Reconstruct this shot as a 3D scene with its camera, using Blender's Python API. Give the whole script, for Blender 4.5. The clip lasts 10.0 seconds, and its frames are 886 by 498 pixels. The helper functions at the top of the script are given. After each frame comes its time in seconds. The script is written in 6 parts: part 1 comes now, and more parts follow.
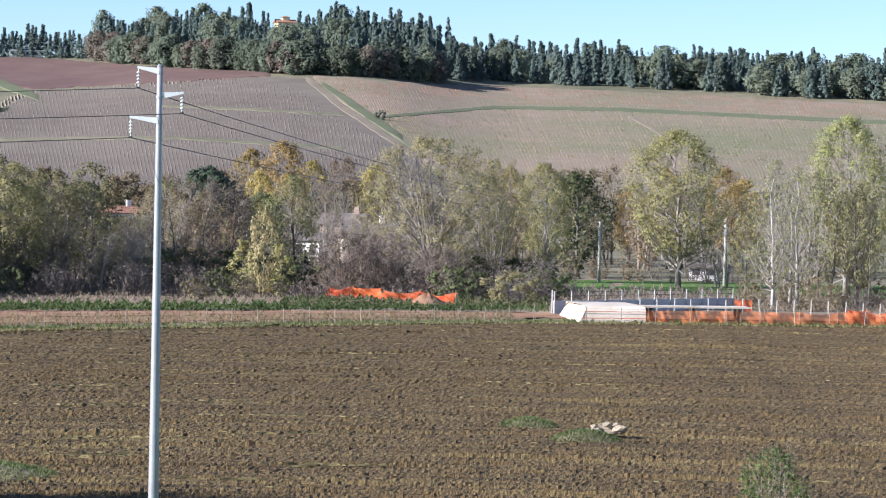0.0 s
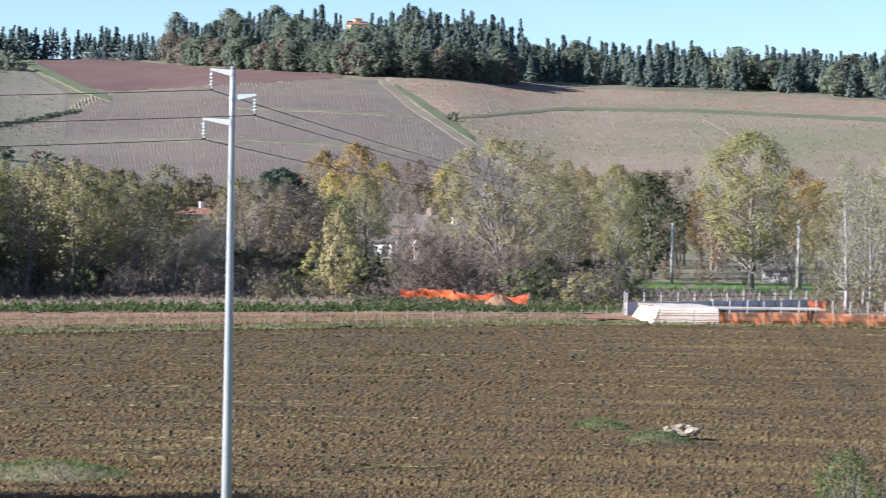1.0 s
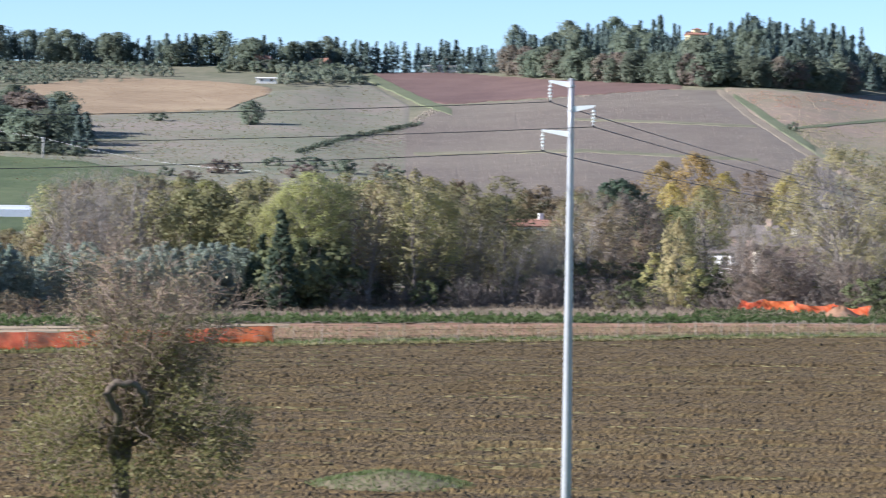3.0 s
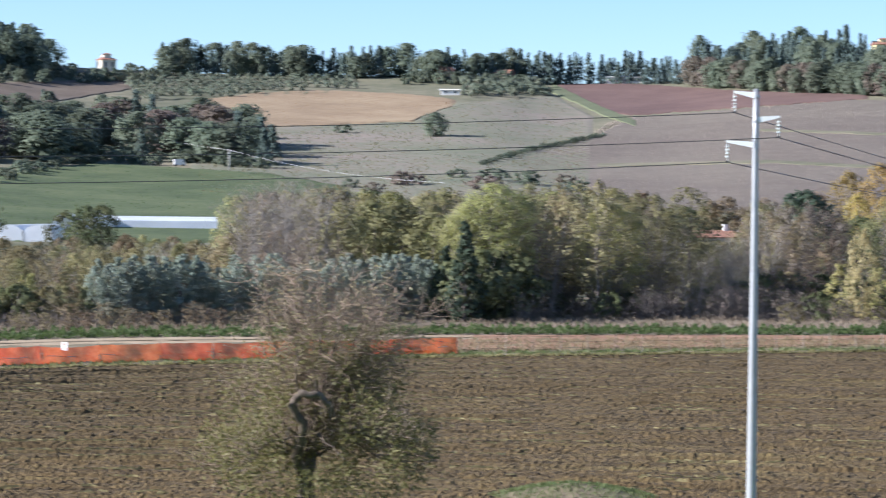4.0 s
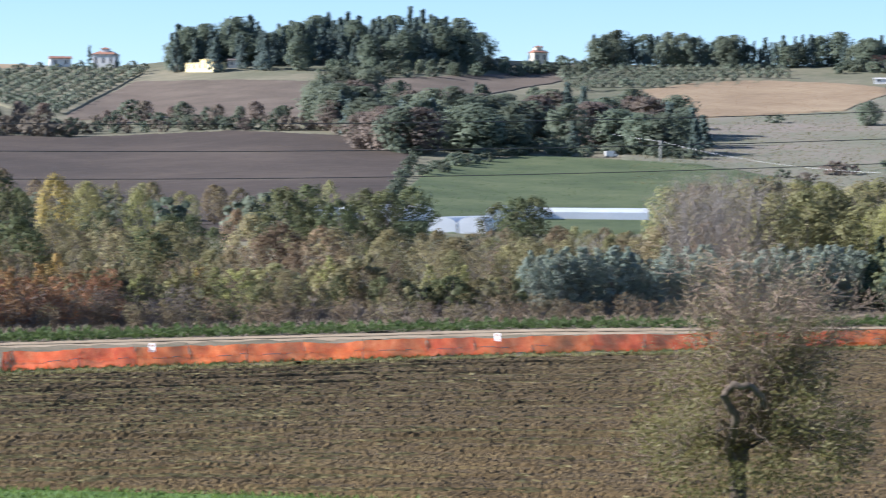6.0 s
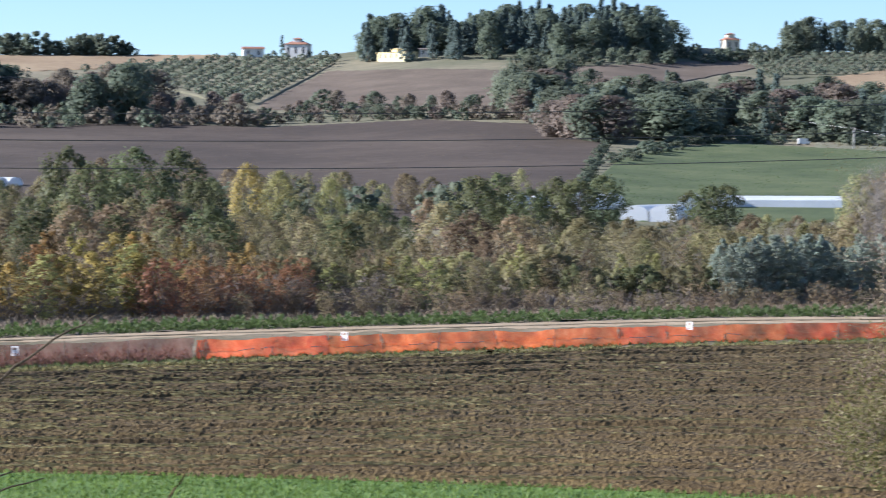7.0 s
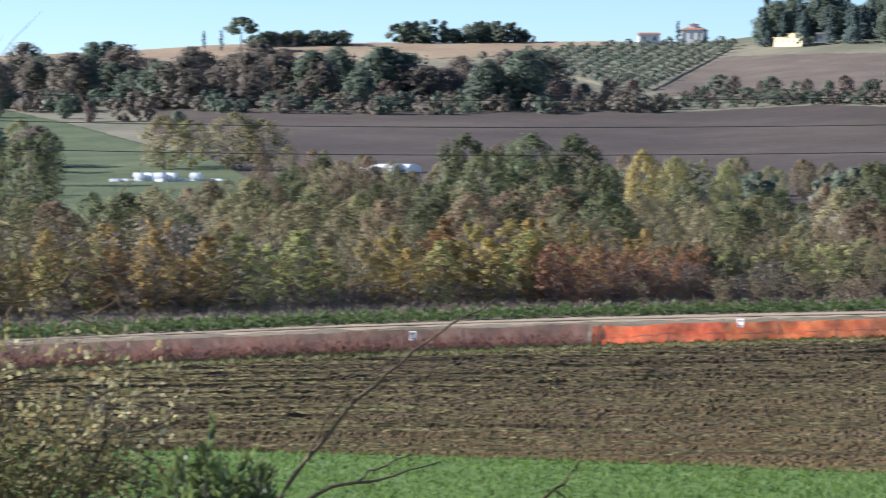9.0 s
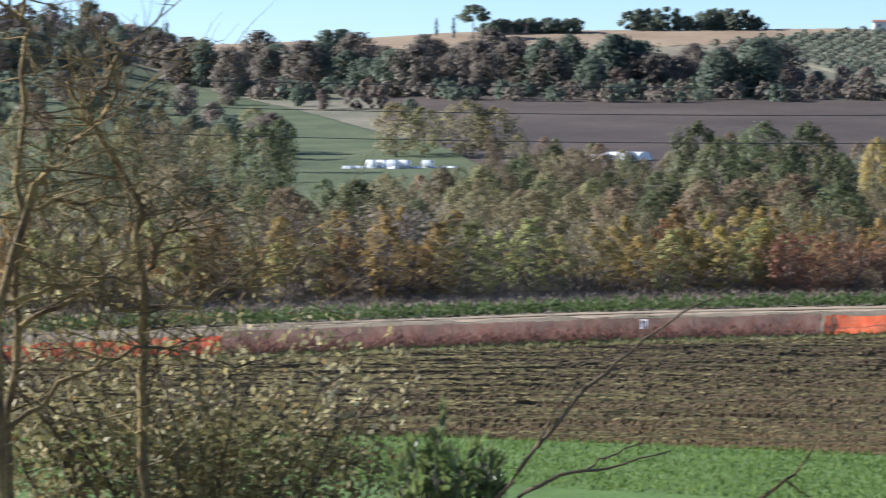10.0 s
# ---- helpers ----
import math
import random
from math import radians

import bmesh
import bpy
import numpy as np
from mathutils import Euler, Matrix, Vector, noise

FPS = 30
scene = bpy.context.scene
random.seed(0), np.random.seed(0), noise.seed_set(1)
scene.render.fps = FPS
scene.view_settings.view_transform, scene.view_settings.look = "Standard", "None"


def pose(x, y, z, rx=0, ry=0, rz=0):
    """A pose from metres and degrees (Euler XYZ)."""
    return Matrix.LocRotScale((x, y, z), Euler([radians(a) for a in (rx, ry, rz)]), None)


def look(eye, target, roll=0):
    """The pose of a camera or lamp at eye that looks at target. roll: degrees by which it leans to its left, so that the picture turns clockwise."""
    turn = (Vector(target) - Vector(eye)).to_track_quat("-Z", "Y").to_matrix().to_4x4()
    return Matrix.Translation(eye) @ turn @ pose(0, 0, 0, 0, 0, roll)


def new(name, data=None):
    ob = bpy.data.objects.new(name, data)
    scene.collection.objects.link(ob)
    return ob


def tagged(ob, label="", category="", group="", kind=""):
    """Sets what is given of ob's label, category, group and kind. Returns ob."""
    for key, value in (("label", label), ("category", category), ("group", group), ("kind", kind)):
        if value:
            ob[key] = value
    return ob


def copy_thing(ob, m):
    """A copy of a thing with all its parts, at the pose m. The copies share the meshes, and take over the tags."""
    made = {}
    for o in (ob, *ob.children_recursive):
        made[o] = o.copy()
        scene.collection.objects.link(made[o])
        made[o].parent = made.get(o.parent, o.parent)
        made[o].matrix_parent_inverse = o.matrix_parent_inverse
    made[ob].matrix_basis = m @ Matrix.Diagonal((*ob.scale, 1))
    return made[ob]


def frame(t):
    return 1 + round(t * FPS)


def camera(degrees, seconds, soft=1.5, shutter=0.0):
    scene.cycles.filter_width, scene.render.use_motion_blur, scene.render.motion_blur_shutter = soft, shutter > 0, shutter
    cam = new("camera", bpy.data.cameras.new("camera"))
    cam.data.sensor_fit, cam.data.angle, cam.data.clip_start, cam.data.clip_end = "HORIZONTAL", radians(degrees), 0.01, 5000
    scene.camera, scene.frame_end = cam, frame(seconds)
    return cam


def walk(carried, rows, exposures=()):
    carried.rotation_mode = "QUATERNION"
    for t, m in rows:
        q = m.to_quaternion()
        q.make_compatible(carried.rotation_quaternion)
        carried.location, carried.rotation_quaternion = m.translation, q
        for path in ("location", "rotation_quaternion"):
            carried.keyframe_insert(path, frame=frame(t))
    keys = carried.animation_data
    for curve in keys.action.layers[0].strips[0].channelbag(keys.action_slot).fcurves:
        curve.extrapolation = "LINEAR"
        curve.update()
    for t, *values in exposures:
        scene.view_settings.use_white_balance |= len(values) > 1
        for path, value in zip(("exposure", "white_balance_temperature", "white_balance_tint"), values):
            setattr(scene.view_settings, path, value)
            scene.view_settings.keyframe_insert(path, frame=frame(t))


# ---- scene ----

# ------------------------------------------------------------ camera
cam = camera(17.823, 10.0, soft=1.1, shutter=0.5)
EYE = 10.0
ROWS = [
    (0.0, 0.000, -1.141, -0.995),
    (0.5, 0.318, -1.148, -0.980),
    (1.0, 1.467, -1.135, -0.958),
    (1.5, 2.668, -1.208, -0.973),
    (2.0, 4.520, -1.142, -0.868),
    (3.5, 10.141, -0.923, -0.661),
    (4.0, 12.055, -0.818, -0.629),
    (4.5, 14.276, -0.774, -0.600),
    (5.0, 16.101, -0.824, -0.547),
    (5.5, 18.500, -0.915, -0.444),
    (6.0, 20.786, -1.070, -0.349),
    (7.5, 26.367, -1.398, -0.093),
    (8.0, 28.149, -1.485, -0.028),
    (8.5, 30.474, -1.621, 0.012),
    (9.0, 32.671, -1.614, -0.037),
    (9.5, 35.084, -1.721, -0.107),
    (10.0, 37.359, -1.873, -0.184),
]
walk(cam, [(t, pose(0.06, -0.05, EYE, 90 + pitch, roll, yaw)) for t, yaw, pitch, roll in ROWS], [(0.0, 1.24, 5680, 16), (5.0, 1.34, 5600, 15), (10.0, 1.22, 5620, 15)])

# ------------------------------------------------------------ sky and sun
SUN_AZ, SUN_EL = 111.0, 26.0
world = bpy.data.worlds.new("sky")
scene.world = world
world.use_nodes = True
wn = world.node_tree.nodes
sky = wn.new("ShaderNodeTexSky")
sky.sky_type, sky.sun_disc = "NISHITA", False
sky.sun_elevation, sky.sun_rotation = radians(SUN_EL), radians(-SUN_AZ)
sky.altitude = 2000
sky.air_density, sky.dust_density, sky.ozone_density = 1.0, 0.1, 3.0
world.node_tree.links.new(sky.outputs[0], wn["Background"].inputs[0])
wn["Background"].inputs[1].default_value = 0.068
sun = new("sun", bpy.data.lights.new("sun", "SUN"))
sun.data.energy, sun.data.angle, sun.data.color = 5.0, radians(0.6), (1.0, 0.93, 0.82)
sa, se = radians(SUN_AZ), radians(SUN_EL)
sun.matrix_world = look((-300 * math.sin(sa) * math.cos(se), 300 * math.cos(sa) * math.cos(se), 300 * math.sin(se)), (0, 0, 0))


# ------------------------------------------------------------ materials
def material(name, colours, scale=1.0, stretch=(1, 1, 1), rough=0.85, bump=0.0, bump_scale=None, metal=0.0,
             vary=0.0, island=0.0, hue=0.0, through_light=0.0, clear=0.0, coords="Object", detail=6.0):
    """Colours over two scales of noise, with relief and, for repeats, a drift of value and hue from piece to piece."""
    m = bpy.data.materials.new(name)
    m.use_nodes = True
    nt = m.node_tree
    n, l = nt.nodes, nt.links
    bsdf = n["Principled BSDF"]
    bsdf.inputs["Roughness"].default_value = rough
    bsdf.inputs["Metallic"].default_value = metal
    bsdf.inputs["Specular IOR Level"].default_value = 0.25
    tc, mp = n.new("ShaderNodeTexCoord"), n.new("ShaderNodeMapping")
    mp.inputs["Scale"].default_value = stretch
    l.new(tc.outputs[coords], mp.inputs[0])
    big, fine = n.new("ShaderNodeTexNoise"), n.new("ShaderNodeTexNoise")
    big.inputs["Scale"].default_value, big.inputs["Detail"].default_value = scale, 3.0
    fine.inputs["Scale"].default_value, fine.inputs["Detail"].default_value = scale * 9.0, detail
    fine.inputs["Roughness"].default_value = 0.7
    for q in (big, fine):
        l.new(mp.outputs[0], q.inputs["Vector"])
    mix = n.new("ShaderNodeMath")
    mix.operation = "MULTIPLY_ADD"
    mix.inputs[1].default_value = 0.55
    half = n.new("ShaderNodeMath")
    half.operation = "MULTIPLY"
    half.inputs[1].default_value = 0.45
    l.new(fine.outputs[0], half.inputs[0])
    l.new(big.outputs[0], mix.inputs[0])
    l.new(half.outputs[0], mix.inputs[2])
    ramp = n.new("ShaderNodeValToRGB")
    el = ramp.color_ramp.elements
    while len(el) < len(colours):
        el.new(0.5)
    for i, c in enumerate(colours):
        el[i].position = 0.36 + 0.28 * i / max(1, len(colours) - 1)
        el[i].color = (*c, 1)
    l.new(mix.outputs[0], ramp.inputs[0])
    out = ramp.outputs[0]
    if vary or island or hue:
        hsv = n.new("ShaderNodeHueSaturation")
        oi, geo = n.new("ShaderNodeObjectInfo"), n.new("ShaderNodeNewGeometry")
        a, b = n.new("ShaderNodeMapRange"), n.new("ShaderNodeMapRange")
        a.inputs["To Min"].default_value, a.inputs["To Max"].default_value = 1 - vary, 1 + vary
        b.inputs["To Min"].default_value, b.inputs["To Max"].default_value = 1 - island, 1 + island
        l.new(oi.outputs["Random"], a.inputs["Value"])
        l.new(geo.outputs["Random Per Island"], b.inputs["Value"])
        mul = n.new("ShaderNodeMath")
        mul.operation = "MULTIPLY"
        l.new(a.outputs[0], mul.inputs[0])
        l.new(b.outputs[0], mul.inputs[1])
        l.new(mul.outputs[0], hsv.inputs["Value"])
        if hue:
            h, frac = n.new("ShaderNodeMapRange"), n.new("ShaderNodeMath")
            frac.operation = "FRACT"
            times = n.new("ShaderNodeMath")
            times.operation = "MULTIPLY"
            times.inputs[1].default_value = 7.3
            l.new(oi.outputs["Random"], times.inputs[0])
            l.new(times.outputs[0], frac.inputs[0])
            h.inputs["To Min"].default_value, h.inputs["To Max"].default_value = 0.5 - hue, 0.5 + hue
            l.new(frac.outputs[0], h.inputs["Value"])
            l.new(h.outputs[0], hsv.inputs["Hue"])
        l.new(out, hsv.inputs["Color"])
        out = hsv.outputs[0]
    l.new(out, bsdf.inputs["Base Color"])
    if bump:
        bn = n.new("ShaderNodeBump")
        bn.inputs["Strength"].default_value, bn.inputs["Distance"].default_value = 1.0, bump
        src = fine
        if bump_scale:
            src = n.new("ShaderNodeTexNoise")
            src.inputs["Scale"].default_value, src.inputs["Detail"].default_value = bump_scale, 5.0
            l.new(mp.outputs[0], src.inputs["Vector"])
        l.new(src.outputs[0], bn.inputs["Height"])
        l.new(bn.outputs[0], bsdf.inputs["Normal"])
    last = bsdf.outputs[0]
    if through_light:
        tr, ms = n.new("ShaderNodeBsdfTranslucent"), n.new("ShaderNodeMixShader")
        l.new(out, tr.inputs[0])
        ms.inputs[0].default_value = through_light
        l.new(last, ms.inputs[1])
        l.new(tr.outputs[0], ms.inputs[2])
        last = ms.outputs[0]
    if clear:
        tp, ms = n.new("ShaderNodeBsdfTransparent"), n.new("ShaderNodeMixShader")
        ms.inputs[0].default_value = clear
        l.new(last, ms.inputs[1])
        l.new(tp.outputs[0], ms.inputs[2])
        last = ms.outputs[0]
    l.new(last, n["Material Output"].inputs[0])
    return m


def leaf(name, a, b, vary=0.28, island=0.2, hue=0.018):
    return material(name, [a, b], 0.35, rough=0.6, vary=vary, island=island, hue=hue, through_light=0.45)


def soil_material():
    """Turned earth: clods at three sizes, with strawy streaks along the furrows."""
    m = material("ploughed_soil", [(0.024, 0.015, 0.006), (0.098, 0.065, 0.026), (0.205, 0.143, 0.06)], 9.0, stretch=(0.75, 0.3, 1.0), rough=0.95, bump=0.07, bump_scale=9.0, coords="UV")
    n, l = m.node_tree.nodes, m.node_tree.links
    ramp = next(q for q in n if q.type == "VALTORGB")
    tc, mp, no = n.new("ShaderNodeTexCoord"), n.new("ShaderNodeMapping"), n.new("ShaderNodeTexNoise")
    mp.inputs["Scale"].default_value = (0.035, 0.4, 1)
    no.inputs["Scale"].default_value, no.inputs["Detail"].default_value, no.inputs["Roughness"].default_value = 1.0, 5.0, 0.75
    mp2, no2 = n.new("ShaderNodeMapping"), n.new("ShaderNodeTexNoise")
    mp2.inputs["Scale"].default_value = (3.5, 1.6, 1)
    no2.inputs["Scale"].default_value, no2.inputs["Detail"].default_value, no2.inputs["Roughness"].default_value = 1.2, 4.0, 0.8
    for a, b in ((mp, no), (mp2, no2)):
        l.new(tc.outputs["UV"], a.inputs[0])
        l.new(a.outputs[0], b.inputs["Vector"])
    r1, r2 = n.new("ShaderNodeMapRange"), n.new("ShaderNodeMapRange")
    r1.inputs["From Min"].default_value, r1.inputs["From Max"].default_value = 0.5, 0.68
    r2.inputs["From Min"].default_value, r2.inputs["From Max"].default_value = 0.42, 0.66
    l.new(no.outputs[0], r1.inputs[0])
    l.new(no2.outputs[0], r2.inputs[0])
    k = n.new("ShaderNodeMath")
    k.operation = "MULTIPLY"
    l.new(r1.outputs[0], k.inputs[0])
    l.new(r2.outputs[0], k.inputs[1])
    mix = n.new("ShaderNodeMix")
    mix.data_type = "RGBA"
    l.new(k.outputs[0], mix.inputs["Factor"])
    l.new(ramp.outputs[0], mix.inputs["A"])
    mix.inputs["B"].default_value = (0.24, 0.19, 0.075, 1)
    # Thin dark streaks put the furrow ridges' shade into the soil colour.
    mp3, no3, r3 = n.new("ShaderNodeMapping"), n.new("ShaderNodeTexNoise"), n.new("ShaderNodeMapRange")
    mp3.inputs["Scale"].default_value = (0.03, 0.85, 1)
    no3.inputs["Scale"].default_value, no3.inputs["Detail"].default_value, no3.inputs["Roughness"].default_value = 1.0, 6.0, 0.7
    r3.inputs["From Min"].default_value, r3.inputs["From Max"].default_value = 0.36, 0.5
    r3.inputs["To Min"].default_value, r3.inputs["To Max"].default_value = 0.58, 1.0
    l.new(tc.outputs["UV"], mp3.inputs[0])
    l.new(mp3.outputs[0], no3.inputs["Vector"])
    l.new(no3.outputs[0], r3.inputs[0])
    furrow_shade = n.new("ShaderNodeMix")
    furrow_shade.data_type, furrow_shade.blend_type = "RGBA", "MULTIPLY"
    furrow_shade.inputs["Factor"].default_value = 1.0
    l.new(mix.outputs["Result"], furrow_shade.inputs["A"])
    l.new(r3.outputs[0], furrow_shade.inputs["B"])
    l.new(furrow_shade.outputs["Result"], n["Principled BSDF"].inputs["Base Color"])
    return m


SOIL = soil_material()
ROUGH = material("rough_grass", [(0.1, 0.09, 0.05), (0.17, 0.14, 0.085), (0.24, 0.19, 0.125)], 0.12, rough=0.95, bump=0.08, bump_scale=3.0)
DRY = material("dry_grass", [(0.15, 0.118, 0.08), (0.205, 0.163, 0.115), (0.26, 0.21, 0.15)], 0.3, rough=0.95, bump=0.1, bump_scale=3.0)
LAWN = material("young_grass", [(0.06, 0.105, 0.02), (0.09, 0.155, 0.03), (0.12, 0.19, 0.045)], 0.5, rough=0.9, bump=0.05, bump_scale=8.0)
MEADOW = material("meadow", [(0.05, 0.069, 0.027), (0.076, 0.098, 0.039), (0.112, 0.127, 0.056)], 0.05, rough=0.95, bump=0.1)
GRAVEL = material("pale_track", [(0.26, 0.19, 0.115), (0.34, 0.26, 0.165), (0.4, 0.315, 0.21)], 0.4, rough=0.95, bump=0.03)
REDSOIL = material("reddish_earth", [(0.17, 0.09, 0.05), (0.265, 0.15, 0.088), (0.33, 0.215, 0.14)], 0.3, rough=0.95, bump=0.05)
HILL = material("hill_grass", [(0.1, 0.105, 0.06), (0.16, 0.15, 0.095), (0.23, 0.2, 0.13)], 0.02, rough=0.95, bump=0.2)
VINEYARD = material("vineyard_soil", [(0.15, 0.168, 0.085), (0.205, 0.178, 0.12), (0.265, 0.195, 0.15)], 0.01, rough=0.95, bump=0.2)
VINEYARD_DARK = material("dark_vineyard_soil", [(0.12, 0.098, 0.078), (0.145, 0.12, 0.095), (0.175, 0.15, 0.115)], 0.012, rough=0.95, bump=0.2)
VINES_DARK = material("dark_bare_vines", [(0.17, 0.135, 0.105), (0.2, 0.16, 0.125), (0.22, 0.185, 0.14)], 0.02, island=0.3, rough=0.9)
BROWN = material("brown_field", [(0.1, 0.078, 0.055), (0.13, 0.1, 0.073), (0.165, 0.13, 0.095)], 0.06, rough=0.95, bump=0.15)
# Dark brown earth, with the lower slope's shade put into the base colour.
SHADED_FIELD = material("shaded_brown_field", [(0.044, 0.033, 0.024), (0.062, 0.046, 0.034), (0.09, 0.068, 0.05)], 0.02, rough=0.95, bump=0.15)
TANFIELD = material("tan_field", [(0.215, 0.152, 0.09), (0.275, 0.2, 0.12), (0.33, 0.255, 0.155)], 0.03, rough=0.95, bump=0.15)
DIRT = material("dirt_track", [(0.17, 0.14, 0.1), (0.23, 0.19, 0.135)], 0.05, rough=0.95, bump=0.1)
PATHGRASS = material("path_grass", [(0.1, 0.115, 0.06), (0.14, 0.15, 0.085)], 0.05, rough=0.95, bump=0.1)
SCRUB = material("scrub_land", [(0.125, 0.14, 0.085), (0.175, 0.165, 0.115), (0.225, 0.185, 0.15)], 0.014, rough=0.95, bump=0.2)
REDVINE = material("red_vines", [(0.13, 0.08, 0.068), (0.16, 0.1, 0.083), (0.19, 0.122, 0.1)], 0.05, island=0.3, rough=0.9)
VINES = material("brown_vines", [(0.21, 0.155, 0.105), (0.26, 0.195, 0.125), (0.28, 0.225, 0.14)], 0.02, island=0.35, rough=0.9)
L_GREEN = leaf("poplar_leaves", (0.275, 0.275, 0.1), (0.365, 0.35, 0.14))
L_YELLOW = leaf("yellow_leaves", (0.36, 0.27, 0.09), (0.45, 0.345, 0.12))
L_OLIVE = leaf("olive_green_leaves", (0.21, 0.197, 0.094), (0.29, 0.265, 0.13))
L_WILLOW = leaf("willow_leaves", (0.29, 0.265, 0.12), (0.375, 0.34, 0.16))
L_IVY = leaf("ivy_leaves", (0.16, 0.155, 0.055), (0.25, 0.23, 0.09))
L_TWIGGY = leaf("twig_haze", (0.18, 0.145, 0.122), (0.24, 0.2, 0.165))
L_STRAW = leaf("straw_blades", (0.17, 0.145, 0.068), (0.27, 0.225, 0.105), island=0.4)
L_RUST = leaf("rust_leaves", (0.26, 0.135, 0.065), (0.34, 0.19, 0.095))
L_RED = leaf("dead_weeds", (0.17, 0.085, 0.06), (0.25, 0.14, 0.1))
# Hill greens are paler than near ones: distance haze put into the colour.
L_HILL_HAZED = leaf("hazed_hill_leaves", (0.14, 0.17, 0.12), (0.19, 0.22, 0.15), vary=0.2, island=0.08)
L_BROWN = leaf("brown_leaves", (0.195, 0.155, 0.09), (0.27, 0.215, 0.12), hue=0.025)
# The hill brown is likewise paled to carry haze.
L_HBROWN_HAZED = leaf("hazed_hill_brown_leaves", (0.19, 0.158, 0.13), (0.25, 0.205, 0.16), vary=0.18, island=0.08, hue=0.02)
L_DARK = leaf("dark_leaves", (0.1, 0.115, 0.052), (0.152, 0.166, 0.078))
L_PINE = leaf("pine_needles", (0.055, 0.078, 0.05), (0.085, 0.115, 0.072))
# Ridge needles are lightened and blued in colour to stand for haze.
L_CONIFER_HAZED = leaf("hazed_conifer_needles", (0.13, 0.175, 0.155), (0.175, 0.225, 0.195), vary=0.15, island=0.08)
L_BLUE = leaf("blue_needles", (0.225, 0.27, 0.21), (0.35, 0.395, 0.32), vary=0.14, island=0.2)
L_ORANGE = leaf("orange_leaves", (0.27, 0.19, 0.065), (0.36, 0.26, 0.085), hue=0.035)
L_SILVER = leaf("silver_leaves", (0.21, 0.245, 0.175), (0.28, 0.31, 0.225), vary=0.12, island=0.12)
L_PALE = leaf("pale_leaves", (0.27, 0.24, 0.075), (0.52, 0.48, 0.27), island=0.5)
L_LAUREL = leaf("laurel_leaves", (0.1, 0.14, 0.04), (0.17, 0.21, 0.075), island=0.4)
L_HEDGE = leaf("green_weeds", (0.048, 0.08, 0.024), (0.085, 0.125, 0.04))
L_CROP = leaf("crop_leaves", (0.1, 0.155, 0.032), (0.145, 0.21, 0.052))
L_TUFT = leaf("tuft_grass", (0.09, 0.125, 0.04), (0.17, 0.18, 0.075))
L_GLOSSY = leaf("glossy_leaves", (0.11, 0.14, 0.04), (0.27, 0.29, 0.1), island=0.45)
L_GLOSSY.node_tree.nodes["Principled BSDF"].inputs["Roughness"].default_value = 0.3
BARK = material("grey_bark", [(0.2, 0.175, 0.15), (0.33, 0.295, 0.26)], 2.0, rough=0.9, bump=0.02, vary=0.2)
BARK_DARK = material("dark_bark", [(0.115, 0.098, 0.084), (0.2, 0.172, 0.148)], 2.0, rough=0.9, bump=0.02, vary=0.2)
TWIG = material("brown_twigs", [(0.2, 0.145, 0.105), (0.31, 0.235, 0.175)], 3.0, rough=0.9)
BARK_SHOOT = material("shoot_bark", [(0.075, 0.055, 0.035), (0.17, 0.125, 0.07)], 6.0, rough=0.85, bump=0.002)
BARK_OLD = material("old_brown_bark", [(0.05, 0.038, 0.029), (0.11, 0.084, 0.062), (0.18, 0.145, 0.11)], 3.0, rough=0.9, bump=0.02)
BARK_PALE = material("pale_bark", [(0.3, 0.28, 0.24), (0.55, 0.53, 0.48)], 1.5, rough=0.8, bump=0.01, vary=0.15)
BARK_LICHEN = material("lichen_bark", [(0.06, 0.044, 0.03), (0.17, 0.12, 0.05), (0.34, 0.255, 0.09)], 5.0, rough=0.9, bump=0.004, bump_scale=40)
STEEL = material("galvanised_steel", [(0.3, 0.305, 0.31), (0.4, 0.405, 0.41)], 1.2, rough=0.45, metal=0.35, bump=0.002)
ARM_PAINT = material("white_painted_steel", [(0.72, 0.72, 0.7), (0.82, 0.82, 0.8)], 3.0, rough=0.5)
INSUL = material("glass_insulator", [(0.55, 0.6, 0.58), (0.7, 0.74, 0.72)], 8.0, rough=0.15)
CABLE = material("dark_cable", [(0.03, 0.03, 0.035), (0.06, 0.06, 0.065)], 3.0, rough=0.5)
CONCRETE = material("concrete", [(0.36, 0.35, 0.32), (0.48, 0.46, 0.42)], 1.0, rough=0.9, bump=0.01)
WOOD = material("weathered_wood", [(0.22, 0.18, 0.14), (0.36, 0.31, 0.25)], 4.0, rough=0.9, bump=0.01, vary=0.3)
ORANGE = material("orange_net", [(0.5, 0.066, 0.018), (0.65, 0.122, 0.032), (0.76, 0.235, 0.09)], 1.6, rough=0.6, vary=0.34, hue=0.006, through_light=0.4, clear=0.26)
ORANGE_THIN = material("worn_orange_net", [(0.5, 0.13, 0.04), (0.72, 0.22, 0.07), (0.8, 0.34, 0.16)], 0.5, rough=0.6, vary=0.25, through_light=0.3, clear=0.4)
MAROON = material("faded_red_net", [(0.19, 0.085, 0.065), (0.27, 0.135, 0.105), (0.33, 0.19, 0.15)], 0.8, rough=0.7, vary=0.15, through_light=0.25, clear=0.3)
TARP = material("white_tarpaulin", [(0.5, 0.42, 0.32), (0.6, 0.52, 0.41), (0.66, 0.59, 0.48)], 0.5, rough=0.5, bump=0.03)
GREYWALL = material("grey_panel", [(0.5, 0.49, 0.46), (0.62, 0.6, 0.57)], 0.6, rough=0.8, bump=0.01)
